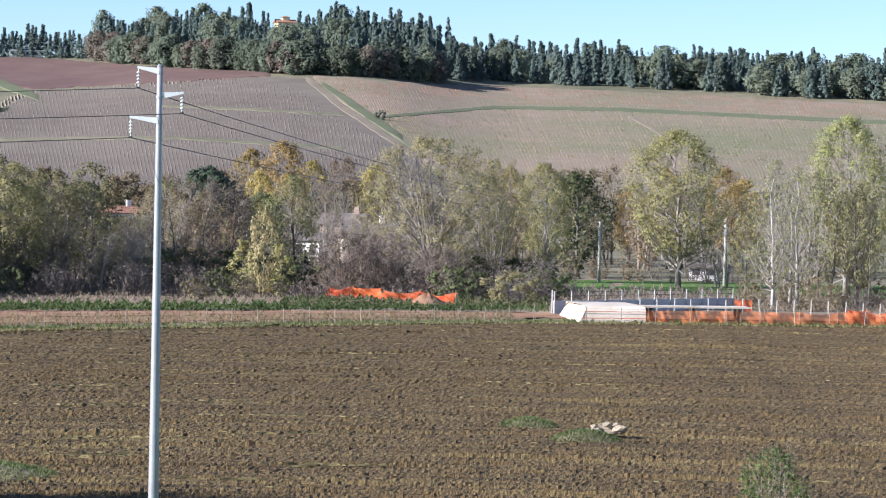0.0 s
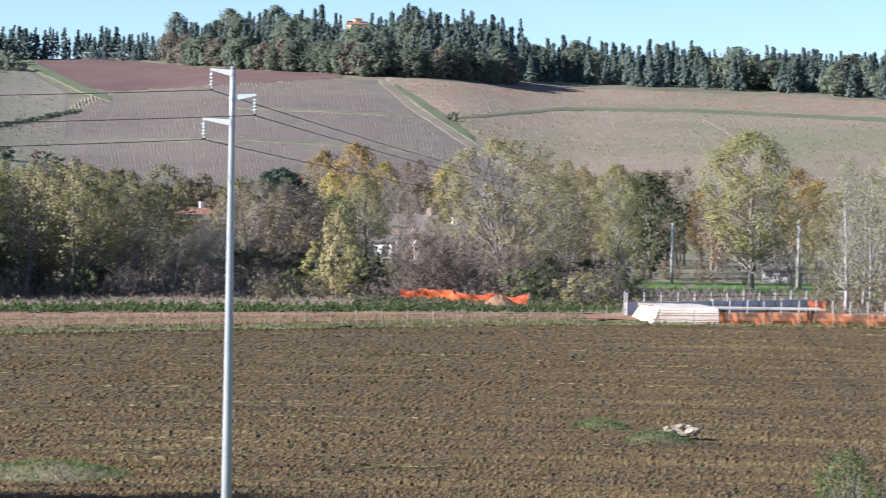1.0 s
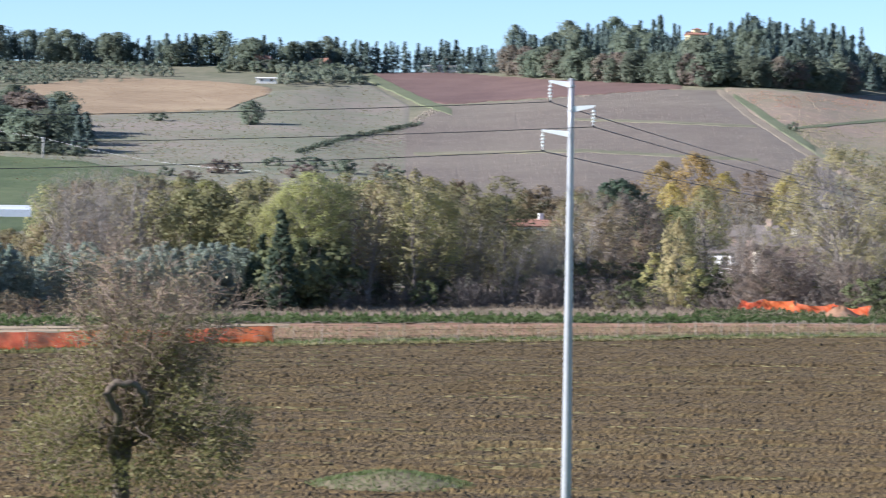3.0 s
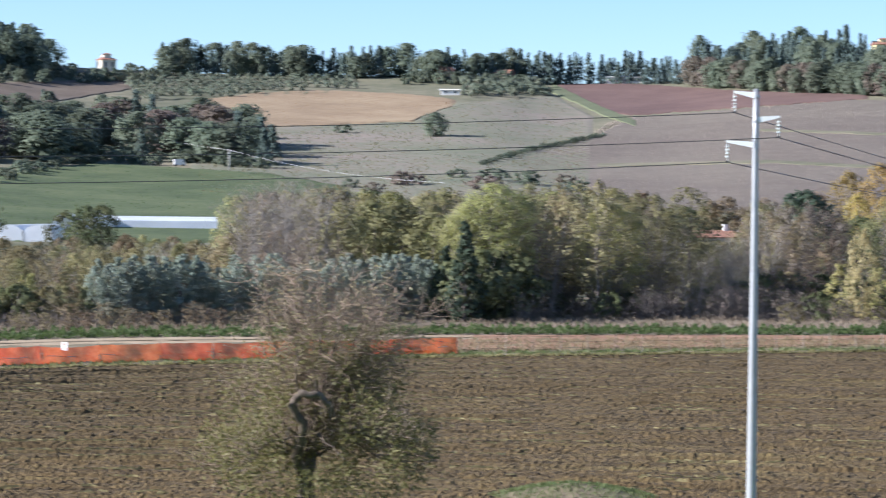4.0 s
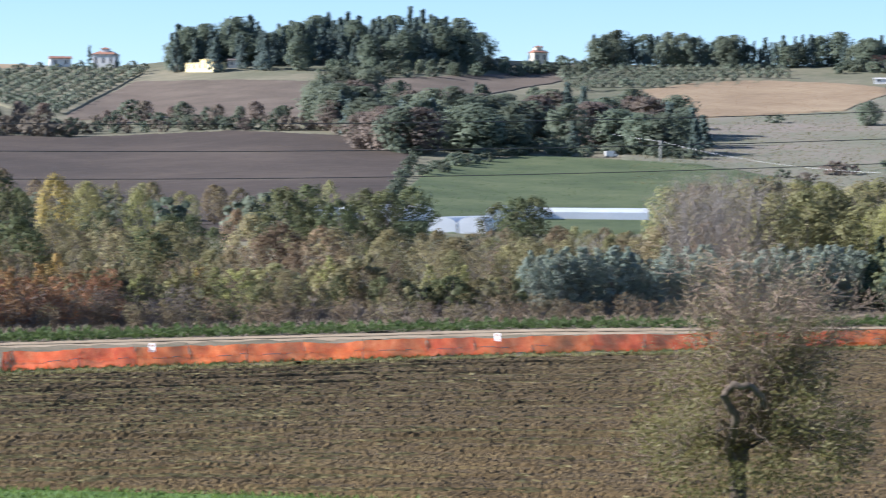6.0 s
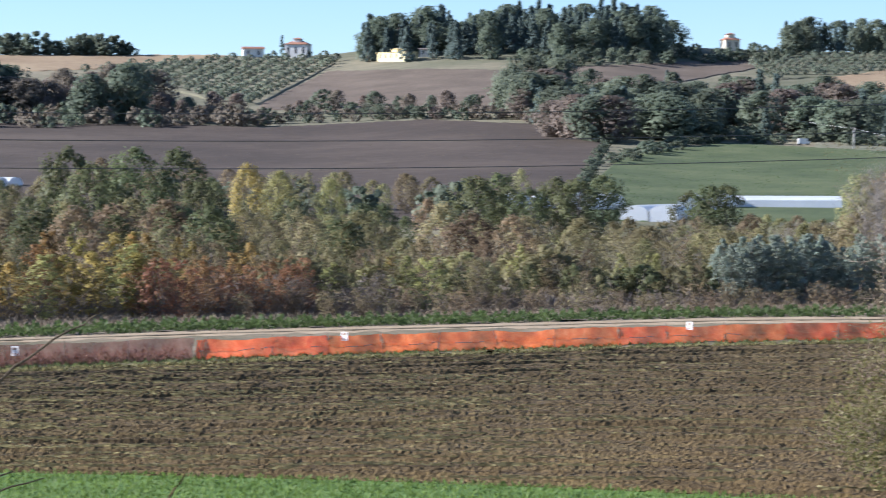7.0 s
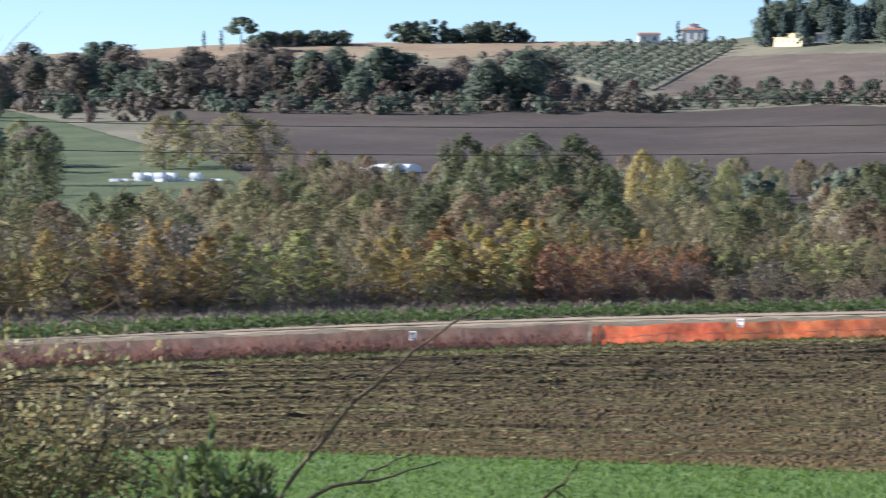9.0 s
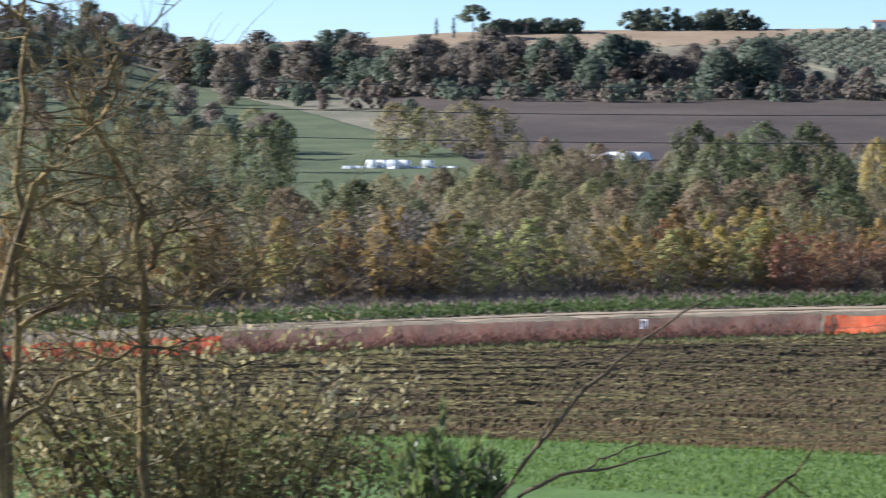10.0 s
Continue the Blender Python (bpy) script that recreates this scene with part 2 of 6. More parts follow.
PLASTER = material("cream_plaster", [(0.6, 0.53, 0.4), (0.72, 0.65, 0.52)], 0.4, rough=0.9, bump=0.01, vary=0.08)
WHITEWALL = material("white_plaster", [(0.68, 0.66, 0.62), (0.8, 0.78, 0.74)], 0.4, rough=0.9, bump=0.01)
YELLOWWALL = material("yellow_plaster", [(0.72, 0.6, 0.32), (0.8, 0.7, 0.42)], 0.4, rough=0.9, bump=0.01)
PINKWALL = material("pink_plaster", [(0.38, 0.27, 0.21), (0.46, 0.34, 0.27)], 0.4, rough=0.9, bump=0.01)
TILES = material("terracotta_tiles", [(0.26, 0.13, 0.085), (0.36, 0.19, 0.13)], 1.5, rough=0.9, bump=0.04)
GREYROOF = material("grey_brown_roof", [(0.13, 0.11, 0.1), (0.2, 0.17, 0.15)], 1.5, rough=0.9, bump=0.04)
SHUTTER = material("dark_window", [(0.03, 0.035, 0.04), (0.07, 0.075, 0.08)], 1.0, rough=0.3)
PLASTIC = material("white_film", [(0.72, 0.75, 0.77), (0.84, 0.86, 0.88)], 0.3, rough=0.35, through_light=0.3)
STONE = material("pale_stone", [(0.2, 0.16, 0.11), (0.38, 0.32, 0.23)], 3.0, rough=0.9, bump=0.02, vary=0.3)
SIGN = material("white_sign", [(0.75, 0.73, 0.72), (0.83, 0.81, 0.8)], 3.0, rough=0.5)


# ------------------------------------------------------------ mesh helpers
def mesh_of(name, verts, faces, mat, smooth=False):
    me = bpy.data.meshes.new(name)
    me.from_pydata([tuple(v) for v in verts], [], [tuple(f) for f in faces])
    me.materials.append(mat)
    if smooth:
        me.polygons.foreach_set("use_smooth", [True] * len(me.polygons))
    me.update()
    return me


def part(name, verts, faces, mat, parent=None, label="", smooth=False):
    ob = new(name, mesh_of(name, verts, faces, mat, smooth))
    ob.parent = parent
    if label:
        tagged(ob, label)
    return ob


class Geo:
    """Gathers boxes, tubes, quads and leaves for one mesh."""

    def __init__(self):
        self.v, self.f, self.turned = [], [], []

    def add(self, verts, faces):
        k = len(self.v)
        self.v += [tuple(p) for p in verts]
        self.f += [tuple(k + i for i in f) for f in faces]
        return self

    def box(self, x0, y0, z0, x1, y1, z1, m=None):
        p = [Vector(q) for q in ((x0, y0, z0), (x1, y0, z0), (x1, y1, z0), (x0, y1, z0), (x0, y0, z1), (x1, y0, z1), (x1, y1, z1), (x0, y1, z1))]
        return self.add([m @ q for q in p] if m else p, [(3, 2, 1, 0), (4, 5, 6, 7), (0, 1, 5, 4), (1, 2, 6, 5), (2, 3, 7, 6), (3, 0, 4, 7)])

    def tube(self, points, radii, sides=5, cap=True):
        pts = [Vector(p) for p in points]
        rings = []
        for i, p in enumerate(pts):
            d = (pts[min(i + 1, len(pts) - 1)] - pts[max(i - 1, 0)]).normalized()
            a = d.cross(Vector((0.31, 0.87, 0.38)) if abs(d.z) > 0.8 else Vector((0, 0, 1))).normalized()
            b = d.cross(a)
            rings.append([p + (a * math.cos(2 * math.pi * k / sides) + b * math.sin(2 * math.pi * k / sides)) * radii[i] for k in range(sides)])
        faces = []
        for i in range(len(pts) - 1):
            for k in range(sides):
                faces.append((i * sides + k, i * sides + (k + 1) % sides, (i + 1) * sides + (k + 1) % sides, (i + 1) * sides + k))
        if cap:
            faces.append(tuple(range((len(pts) - 1) * sides, len(pts) * sides)))
            faces.append(tuple(reversed(range(sides))))
        return self.add([q for r in rings for q in r], faces)

    def leaves(self, centres, size, rng, slim=0.6, upright=0.0, facing=None, lift=0.0):
        """Kite-shaped leaves; facing: the ways that they mostly turn their faces; lift: how far they catch the light from above."""
        c = np.asarray(centres, float)
        n = len(c)
        a = rng.normal(size=(n, 3))
        a[:, 2] += upright * np.sign(a[:, 2] + 1e-9)
        other = rng.normal(size=(n, 3))
        if facing is not None:
            nrm = facing + rng.normal(0, 0.4, (n, 3))
            nrm /= np.linalg.norm(nrm, axis=1)[:, None] + 1e-9
            soft = facing + 0.3 * nrm + np.array((0, 0, lift))
            soft /= np.linalg.norm(soft, axis=1)[:, None] + 1e-9
            self.turned += np.repeat(soft, 4, 0).tolist()
            a -= nrm * np.sum(a * nrm, 1)[:, None]
            other = nrm
        a /= np.linalg.norm(a, axis=1)[:, None]
        b = np.cross(a, other)
        b /= np.linalg.norm(b, axis=1)[:, None] + 1e-9
        s = size * rng.uniform(0.55, 1.3, (n, 1))
        v = np.stack([c - a * s * 0.5, c + b * s * 0.5 * slim, c + a * s * 0.5, c - b * s * 0.5 * slim], 1).reshape(-1, 3)
        k = len(self.v)
        self.v += [tuple(p) for p in v.tolist()]
        self.f += [(k + 4 * i, k + 4 * i + 1, k + 4 * i + 2, k + 4 * i + 3) for i in range(n)]
        return self

    def make(self, name, mat, parent=None, label="", smooth=False):
        ob = part(name, self.v, self.f, mat, parent, label, smooth or bool(self.turned))
        if self.turned:
            ob.data.normals_split_custom_set_from_vertices(self.turned)
        return ob


def line_of(*pairs):
    """A smooth curve through (angle, value) pairs."""
    xs, ys = np.array([p[0] for p in pairs], float), np.array([p[1] for p in pairs], float)
    fx = np.linspace(xs[0], xs[-1], 400)
    fy = np.interp(fx, xs, ys)
    w = max(3, int(400 * 1.2 / (xs[-1] - xs[0])) | 1)
    fy = np.convolve(np.pad(fy, w // 2, mode="edge"), np.ones(w) / w, "valid")
    return lambda a: np.interp(a, fx, fy)


# ------------------------------------------------------------ the lie of the land
# Angles are degrees to the left of straight ahead at the start, distances from the viewpoint.
EDGE = line_of((-40, 232), (-16, 226), (-9, 223), (-2.5, 218), (0, 213.5), (4.4, 203), (8.9, 194.5), (12, 189), (16, 180), (19, 175), (24, 165), (30, 155.5), (35, 148), (37, 144.5), (41.7, 137.5), (52, 124), (80, 110))
BELT = line_of((-20, 272), (-9, 266), (0, 266), (9, 258), (15, 240), (20, 230), (30, 212), (40, 194), (52, 172))
RIDGE = line_of((-20, 2.2), (-9, 2.3), (-4, 2.45), (-1, 2.5), (0.3, 2.72), (1.2, 2.98), (3.5, 3.02), (6, 2.85), (7.3, 2.66), (9.8, 2.56), (11.2, 2.74), (14.3, 2.68),
                (17.3, 2.7), (20, 2.8), (21, 3.0), (24, 2.98), (26.2, 2.75), (27, 2.6), (31, 2.6), (37, 2.52), (39.5, 2.34), (43, 2.2), (44.6, 2.65), (46.3, 2.8), (60, 2.9))
FAR, FOOT, FOOT_EL = 1250.0, 440.0, -1.3


def hill_distance(az, el):
    u = np.clip((np.asarray(el, float) - FOOT_EL) / (RIDGE(az) - FOOT_EL), 0, 1) ** (1 / 0.85)
    return FOOT + u * (FAR - FOOT)


def ground_z(az, d):
    az, d = np.asarray(az, float), np.asarray(d, float)
    rel = (az + 180) % 360 - 180
    u = np.clip((d - FOOT) / (FAR - FOOT), 0, 1)
    el = FOOT_EL + (RIDGE(rel) - FOOT_EL) * u ** 0.85
    z = np.where(d > FOOT, EYE + np.minimum(d, FAR) * np.tan(np.radians(el)), 0.0)
    z = np.where(d > FAR, z - (d - FAR) * 0.12, z)
    blend = np.clip((d - FOOT) / 60, 0, 1)
    z = np.where(d > FOOT, z * blend, z)
    bank = 8.2 * np.clip((46 - d) / 42, 0, 1)
    bank = np.where(d < 4, 8.2, bank)
    z = np.where(d < 60, bank, z)
    w = np.clip((75 - np.abs(rel - 17)) / 20, 0, 1)
    return z * w + 8.2 * (1 - w)


def spot(az, d, z=None):
    a = radians(az)
    return Vector((-d * math.sin(a), d * math.cos(a), float(ground_z(az, d)) if z is None else z))


def sheet(name, az, dist, lift, mat, label, category="ground", kind="structure", drop=None, crumbly=False):
    """A ground sheet over a grid of angles (rows of dist, one row for each angle)."""
    az = np.asarray(az, float)
    dist = np.asarray(dist, float)
    a = np.radians(az)[:, None]
    z = ground_z(az[:, None] + 0 * dist, dist) + lift
    if drop is not None:
        z = z + drop(az[:, None] + 0 * dist, dist)
    v = np.stack([-dist * np.sin(a), dist * np.cos(a), z], -1).reshape(-1, 3)
    n, m = dist.shape
    i, j = np.meshgrid(np.arange(n - 1), np.arange(m - 1), indexing="ij")
    k = (i * m + j).ravel()
    f = np.stack([k, k + 1, k + m + 1, k + m], 1)[:, ::-1]
    me = bpy.data.meshes.new(name)
    me.from_pydata(v.tolist(), [], f.tolist())
    me.materials.append(mat)
    me.polygons.foreach_set("use_smooth", [True] * len(me.polygons))
    uv = me.uv_layers.new(name="rows")
    loops = np.empty(len(me.loops), dtype=np.int32)
    me.loops.foreach_get("vertex_index", loops)
    rows = np.stack([(az[:, None] + 0 * dist) * 2.8, dist], -1).reshape(-1, 2)
    uv.data.foreach_set("uv", rows[loops].ravel().astype(np.float32))
    me.update()
    if crumbly:
        me.polygons.foreach_set("use_smooth", [False] * len(me.polygons))
    return tagged(new(name, me), label, category, kind=kind)


fine_az = np.concatenate([np.arange(-180, -20, 4.0), np.arange(-20, 56, 0.4), np.arange(56, 180.1, 4.0)])
rings = np.concatenate([[0.001, 2, 4, 8, 14, 20, 28, 36, 46, 60], np.arange(80, 440, 20), np.arange(440, 1260, 12), [1275, 1300, 1400, 1700, 2300, 3500, 4900]])


def under_field(a, d):
    return np.where((np.abs(a - 17) < 34) & (d > 62) & (d < EDGE(a) * 0.985), -0.4, 0.0)


sheet("ground", fine_az, np.repeat(rings[None, :], len(fine_az), 0), 0.0, HILL, "rolling ground of rough grass from valley to hills", drop=under_field)

# ploughed field with clods and furrows
GREEN_EDGE = line_of((-20, 76), (10, 86), (18, 90), (24, 93.2), (30, 96), (36, 99), (46, 103), (52, 106))
faz = np.arange(-12, 48.5, 0.07)
fs = np.linspace(0, 1, 380)
near, far_e = GREEN_EDGE(faz)[:, None], EDGE(faz)[:, None]
fd = near + (far_e - near) * fs[None, :] ** 1.15
rng = np.random.default_rng(4)


def clods(a, d):
    h = rng.normal(0, 1, a.shape)
    soft = sum(np.roll(h, k, 0) for k in (-3, -2, -1, 0, 1, 2, 3)) / 4
    row = rng.normal(0, 1, a.shape[1])
    row = 0.6 * row + 0.4 * np.roll(row, 1)
    long = rng.normal(0, 1, (a.shape[0] // 60 + 2, a.shape[1])).repeat(60, 0)[: a.shape[0]]
    for k in (20, 20, 11, 5):
        long = (long + np.roll(long, k, 0) + np.roll(long, -k, 0)) / 3
    crest = np.clip(long, 0.45, 2.0) - 0.45
    return 0.032 * np.abs(h) + 0.03 * soft + 0.012 * row[None, :] + 0.024 * long + 0.045 * crest + 0.03


sheet("ploughed_field", faz, fd, 0.0, SOIL, "brown ploughed field with furrows and clods", "field", drop=clods, crumbly=True)
gaz = np.arange(-20, 52, 0.4)
gs = np.linspace(0, 1, 30)[None, :]
sheet("green_field", gaz, 48 + (GREEN_EDGE(gaz)[:, None] - 48) * gs, 0.06, LAWN, "bright green field of young crop", "field")

ROAD_NEAR = line_of((-40, 1.05), (-2, 1.06), (3, 1.085), (10, 1.115), (18, 1.155), (30, 1.172), (42, 1.18), (52, 1.18))
ROAD_FAR = line_of((-40, 1.09), (-2, 1.09), (3, 1.125), (10, 1.16), (18, 1.205), (30, 1.215), (36, 1.208), (42, 1.2), (52, 1.2))
saz = np.arange(-24, 54, 0.3)
E1, R1, R2, B1 = EDGE(saz)[:, None], (EDGE(saz) * ROAD_NEAR(saz))[:, None], (EDGE(saz) * ROAD_FAR(saz))[:, None], BELT(saz)[:, None]
s6 = np.linspace(0, 1, 14)[None, :]


def bumpy(amount, seed):
    r = np.random.default_rng(seed)
    return lambda a, d: r.normal(0, amount, a.shape)


sheet("verge", saz, E1 - 0.4 + (R1 - E1 + 0.4) * s6, 0.12, ROUGH, "rough grass verge between field and track", "verge", drop=bumpy(0.06, 1))
west = saz > 11.4
sheet("road", saz[west], (R1 - 0.7 + (R2 - R1 + 1.4) * s6)[west], 0.09, GRAVEL, "pale gravel farm track along the field", "track", drop=bumpy(0.015, 2))
sheet("road_crown", saz[west], ((R1 + R2) / 2 - 0.45 + 0.9 * s6)[west], 0.118, ROUGH, "strip of worn grass along the middle of the track", "grass", drop=bumpy(0.006, 6))
east = saz < 11.75
sheet("road_east", saz[east], (R1 - 0.7 + (R2 - R1 + 1.4) * s6)[east], 0.085, REDSOIL, "reddish earth track beside the wire fence", "track", drop=bumpy(0.015, 7))
sheet("dry_meadow", saz, R2 + 0.2 + (B1 * 1.25 - R2) * s6, 0.08, DRY, "strip of tall dry grass before the trees", "grass", drop=bumpy(0.06, 3))
baz = np.arange(-24, 13.5, 0.3)
sheet("earth_strip", baz, (EDGE(baz) * 1.035)[:, None] + ((ROAD_NEAR(baz) - 1.035) * EDGE(baz))[:, None] * s6, 0.19, REDSOIL, "bare reddish earth strip beside the track", "earth", drop=bumpy(0.03, 5))
laz = np.arange(-9.5, -0.6, 0.3)
sheet("lawn", laz, 284 + 46 * s6 + 0 * laz[:, None], 0.14, LAWN, "bright green lawn behind the works fence", "lawn")


def patch(name, rows, mat, label, lift=0.25):
    """A field on the slopes: rows of angle, lower and upper height angle."""
    r = np.array(rows, float)
    a = np.arange(r[0, 0], r[-1, 0] + 1e-6, 0.1)
    lo, hi = np.interp(a, r[:, 0], r[:, 1]), np.interp(a, r[:, 0], r[:, 2])
    k = len(name)
    rim = 0.006 * (np.sin(a * 7.1 + k) + np.sin(a * 17.3 + 2 * k) + np.sin(a * 31.7 + k))
    rim = np.minimum(np.abs(rim), 0.12 * (hi - lo)) * np.sign(rim)
    d0, d1 = hill_distance(a, lo + rim), hill_distance(a, hi + 0.7 * rim[::-1])
    s = np.concatenate([[0, 0.012], np.linspace(0.04, 0.96, 24), [0.988, 1]])[None, :]

    def hem(aa, dd):
        z = np.zeros(aa.shape)
        z[:, 0] = z[:, -1] = z[0] = z[-1] = -lift - 0.12
        return z

    return sheet(name, a, d0[:, None] + (d1 - d0)[:, None] * s, lift, mat, label, "field", drop=hem)


patch("vineyard_soil_east", [(-20, 0, 1.9), (-9, 0, 1.92), (-3.5, 0, 2.13), (0, 0.3, 2.2), (0.5, 0.7, 2.22), (0.86, 1.0, 2.23), (2.0, 1.72, 2.3), (2.75, 2.25, 2.32)], VINEYARD, "brown vineyard slope with vine rows")
patch("vineyard_soil_west", [(0.4, 0, 0.6), (0.86, 0, 0.97), (2, 0, 1.68), (2.75, 0, 2.27), (3.9, 0, 2.28), (6, 0, 2.08), (8.2, 0, 1.9), (9, 0.3, 1.5), (11.2, 0.4, 0.9), (12, 0.4, 0.7)], VINEYARD_DARK, "grey-brown vineyard slope with bare vines")
patch("red_vineyard", [(3.5, 2.29, 2.36), (6, 2.1, 2.43), (8.26, 1.92, 2.56), (8.9, 2.0, 2.55), (9.8, 2.48, 2.54)], REDVINE, "dark red vineyard below the ridge", 0.35)
patch("vineyard_track", [(0.48, 0.56, 0.72), (0.94, 0.9, 1.04), (2.1, 1.63, 1.78), (2.68, 2.1, 2.24), (2.93, 2.26, 2.31)], DIRT, "pale dirt track running up the vineyard", 0.4)
patch("vineyard_grass_path", [(-20, 1.3, 1.36), (-8.9, 1.5, 1.58), (-3.6, 1.69, 1.76), (-1, 1.7, 1.76), (1, 1.5, 1.55), (1.6, 1.42, 1.45)], PATHGRASS, "grassy headland across the vineyard", 0.4)
patch("vineyard_headland", [(1.95, 1.5, 1.55), (3.8, 1.57, 1.62), (5.9, 1.62, 1.66)], HILL, "pale grass headland between vine rows", 0.4)
patch("lower_headland", [(1.9, 0.82, 0.87), (5.5, 0.97, 1.03), (9, 0.86, 0.92)], HILL, "pale grass headland low in the vineyard", 0.4)
patch("vineyard_path", [(-4.6, 1.08, 1.13), (-4.1, 1.38, 1.45), (-3.65, 1.62, 1.68)], DIRT, "short dirt path between the vine rows", 0.42)
patch("track_grass", [(0.76, 0.98, 1.06), (1.36, 1.32, 1.5), (2.06, 1.8, 1.95), (2.6, 2.18, 2.26)], PATHGRASS, "green grass strip beside the vineyard track", 0.42)
patch("grass_wedge", [(8.1, 1.66, 1.78), (8.8, 1.9, 2.05), (9.9, 2.38, 2.56)], PATHGRASS, "green grassy wedge beside the red vines", 0.45)
patch("scrub_field", [(9, 0.3, 1.88), (9.9, 0.3, 2.36), (10.5, 0.3, 2.25), (11.8, 0.2, 2.15), (12.7, 0.2, 1.75), (15.8, 0.2, 1.59), (17.2, 0.2, 1.9)], SCRUB, "grey-green scrubland on the hillside")
patch("tan_field", [(11.8, 2.1, 2.2), (12.7, 1.76, 2.3), (14.56, 1.65, 2.37), (15.8, 1.59, 2.3), (17.1, 2.02, 2.1)], TANFIELD, "orange-tan autumn vineyard", 0.4)
patch("olive_grass", [(14.2, 2.3, 2.66), (16, 2.2, 2.64), (18.1, 2.1, 2.55)], HILL, "grass under the olive grove", 0.4)
patch("green_crop_field", [(14.0, 0.3, 0.4), (15.57, -0.5, 0.66), (16.6, -0.75, 0.72), (18.9, -0.75, 0.84), (20.2, -0.75, 0.7), (21.06, -0.75, 0.5), (21.8, -0.75, -0.1)], MEADOW, "green crop field on a gentle slope", 0.4)
patch("upper_brown_field", [(18.3, 2.35, 2.53), (20.2, 2.0, 2.45), (23.5, 1.5, 2.31), (25, 1.5, 2.33), (27, 1.42, 2.27), (28.4, 1.5, 1.56)], BROWN, "bare brown field high on the hill", 0.3)
patch("lower_brown_field", [(21.4, 0.95, 1.05), (22.0, -0.5, 1.1), (22.75, -0.9, 1.22), (25, -0.9, 1.31), (28.36, -0.9, 1.13), (29.5, -0.9, 1.18), (33, -0.9, 1.2), (35.3, -0.9, 1.2), (36.5, -0.6, 1.22), (37.6, 0.25, 1.24), (38.6, 0.75, 1.2)], SHADED_FIELD, "dark ploughed field on the lower slope, shade put into its colour", 0.35)
patch("olive_slope", [(26.8, 2.45, 2.56), (28.36, 1.59, 2.55), (28.93, 1.53, 2.54), (30.2, 1.9, 2.45), (31.5, 2.2, 2.3)], HILL, "grass under the olive rows", 0.45)
patch("ridge_field", [(29, 2.52, 2.58), (31.6, 2.29, 2.57), (36, 2.1, 2.54), (37.5, 2.05, 2.5), (41.6, 1.9, 2.26), (43.5, 1.9, 2.17)], TANFIELD, "pale tan field on the ridge", 0.3)
patch("green_slope", [(36.4, -0.9, -0.3), (37.4, -0.9, 0.2), (38.4, -0.9, 0.4), (39.3, -0.9, 0.65), (40.2, -0.9, 0.9), (42, -0.9, 1.3), (43.6, -0.9, 1.8), (47, -0.9, 2.1)], MEADOW, "green meadow on the lower slope", 0.55)


# ------------------------------------------------------------ vine rows
def vine_rows(name, rows, step, mat, label, skew=0.0, seed=1, tall=0.13):
    """Rows of vines that run up the slope, as one stand of leafy ribbons."""
    rr = np.random.default_rng(seed)
    r = np.array(rows, float)
    g = Geo()
    for a in np.arange(r[0, 0], r[-1, 0], step):
        lo, hi = np.interp(a, r[:, 0], r[:, 1]), np.interp(a, r[:, 0], r[:, 2])
        e = lo
        while e < hi:
            e2 = e + 0.028
            aa, ab = a + skew * (e - lo), a + skew * (e2 - lo)
            if rr.random() < 0.84 and e2 < hi:
                p, q = spot(aa, float(hill_distance(aa, e))), spot(ab, float(hill_distance(ab, e2)))
                h1, h2 = tall * rr.uniform(0.75, 1.25), tall * rr.uniform(0.75, 1.25)
                w = Vector((0.3, 0.08, 0)) * rr.uniform(0.6, 1.2)
                up1, up2 = Vector((0, 0, h1 + 0.215)), Vector((0, 0, h2 + 0.215))
                g.add([p - w, q - w, q + up2, p + up1, p + w, q + w], [(0, 1, 2, 3), (3, 2, 5, 4)])
            e = e2
    return tagged(g.make(name, mat), label, "vineyard", kind="stuff")


vine_rows("vine_rows", [(-13, 0.3, 1.9), (-9, 0.3, 1.92), (-3.5, 0.3, 2.11), (0, 0.4, 2.18), (0.5, 0.85, 2.2), (0.86, 1.15, 2.21), (2.0, 1.86, 2.28), (2.7, 2.28, 2.3)], 0.075, VINES, "rows of brown autumn vines climbing the hill", 0.5, 1)
vine_rows("vine_rows", [(0.5, 0.2, 0.5), (0.86, 0.2, 0.87), (2, 0.2, 1.57), (2.7, 0.2, 2.1), (3.9, 0.2, 2.26), (6, 0.2, 2.06), (8.2, 0.2, 1.88), (9, 0.35, 1.45), (10.4, 0.5, 1.0)], 0.075, VINES_DARK, "rows of bare brown vines on the slope", 0.22, 2)
vine_rows("vine_rows", [(4, 2.29, 2.33), (6, 2.12, 2.42), (8.26, 1.94, 2.54), (8.9, 2.02, 2.53), (9.7, 2.48, 2.53)], 0.075, REDVINE, "rows of dark red vines under the ridge", 0.1, 3)
vine_rows("vine_rows", [(11.9, 2.1, 2.18), (12.7, 1.78, 2.28), (14.56, 1.67, 2.35), (15.8, 1.61, 2.28), (17, 2.04, 2.1)], 0.075, TANFIELD, "rows of orange-tan autumn vines", 0.3, 4)


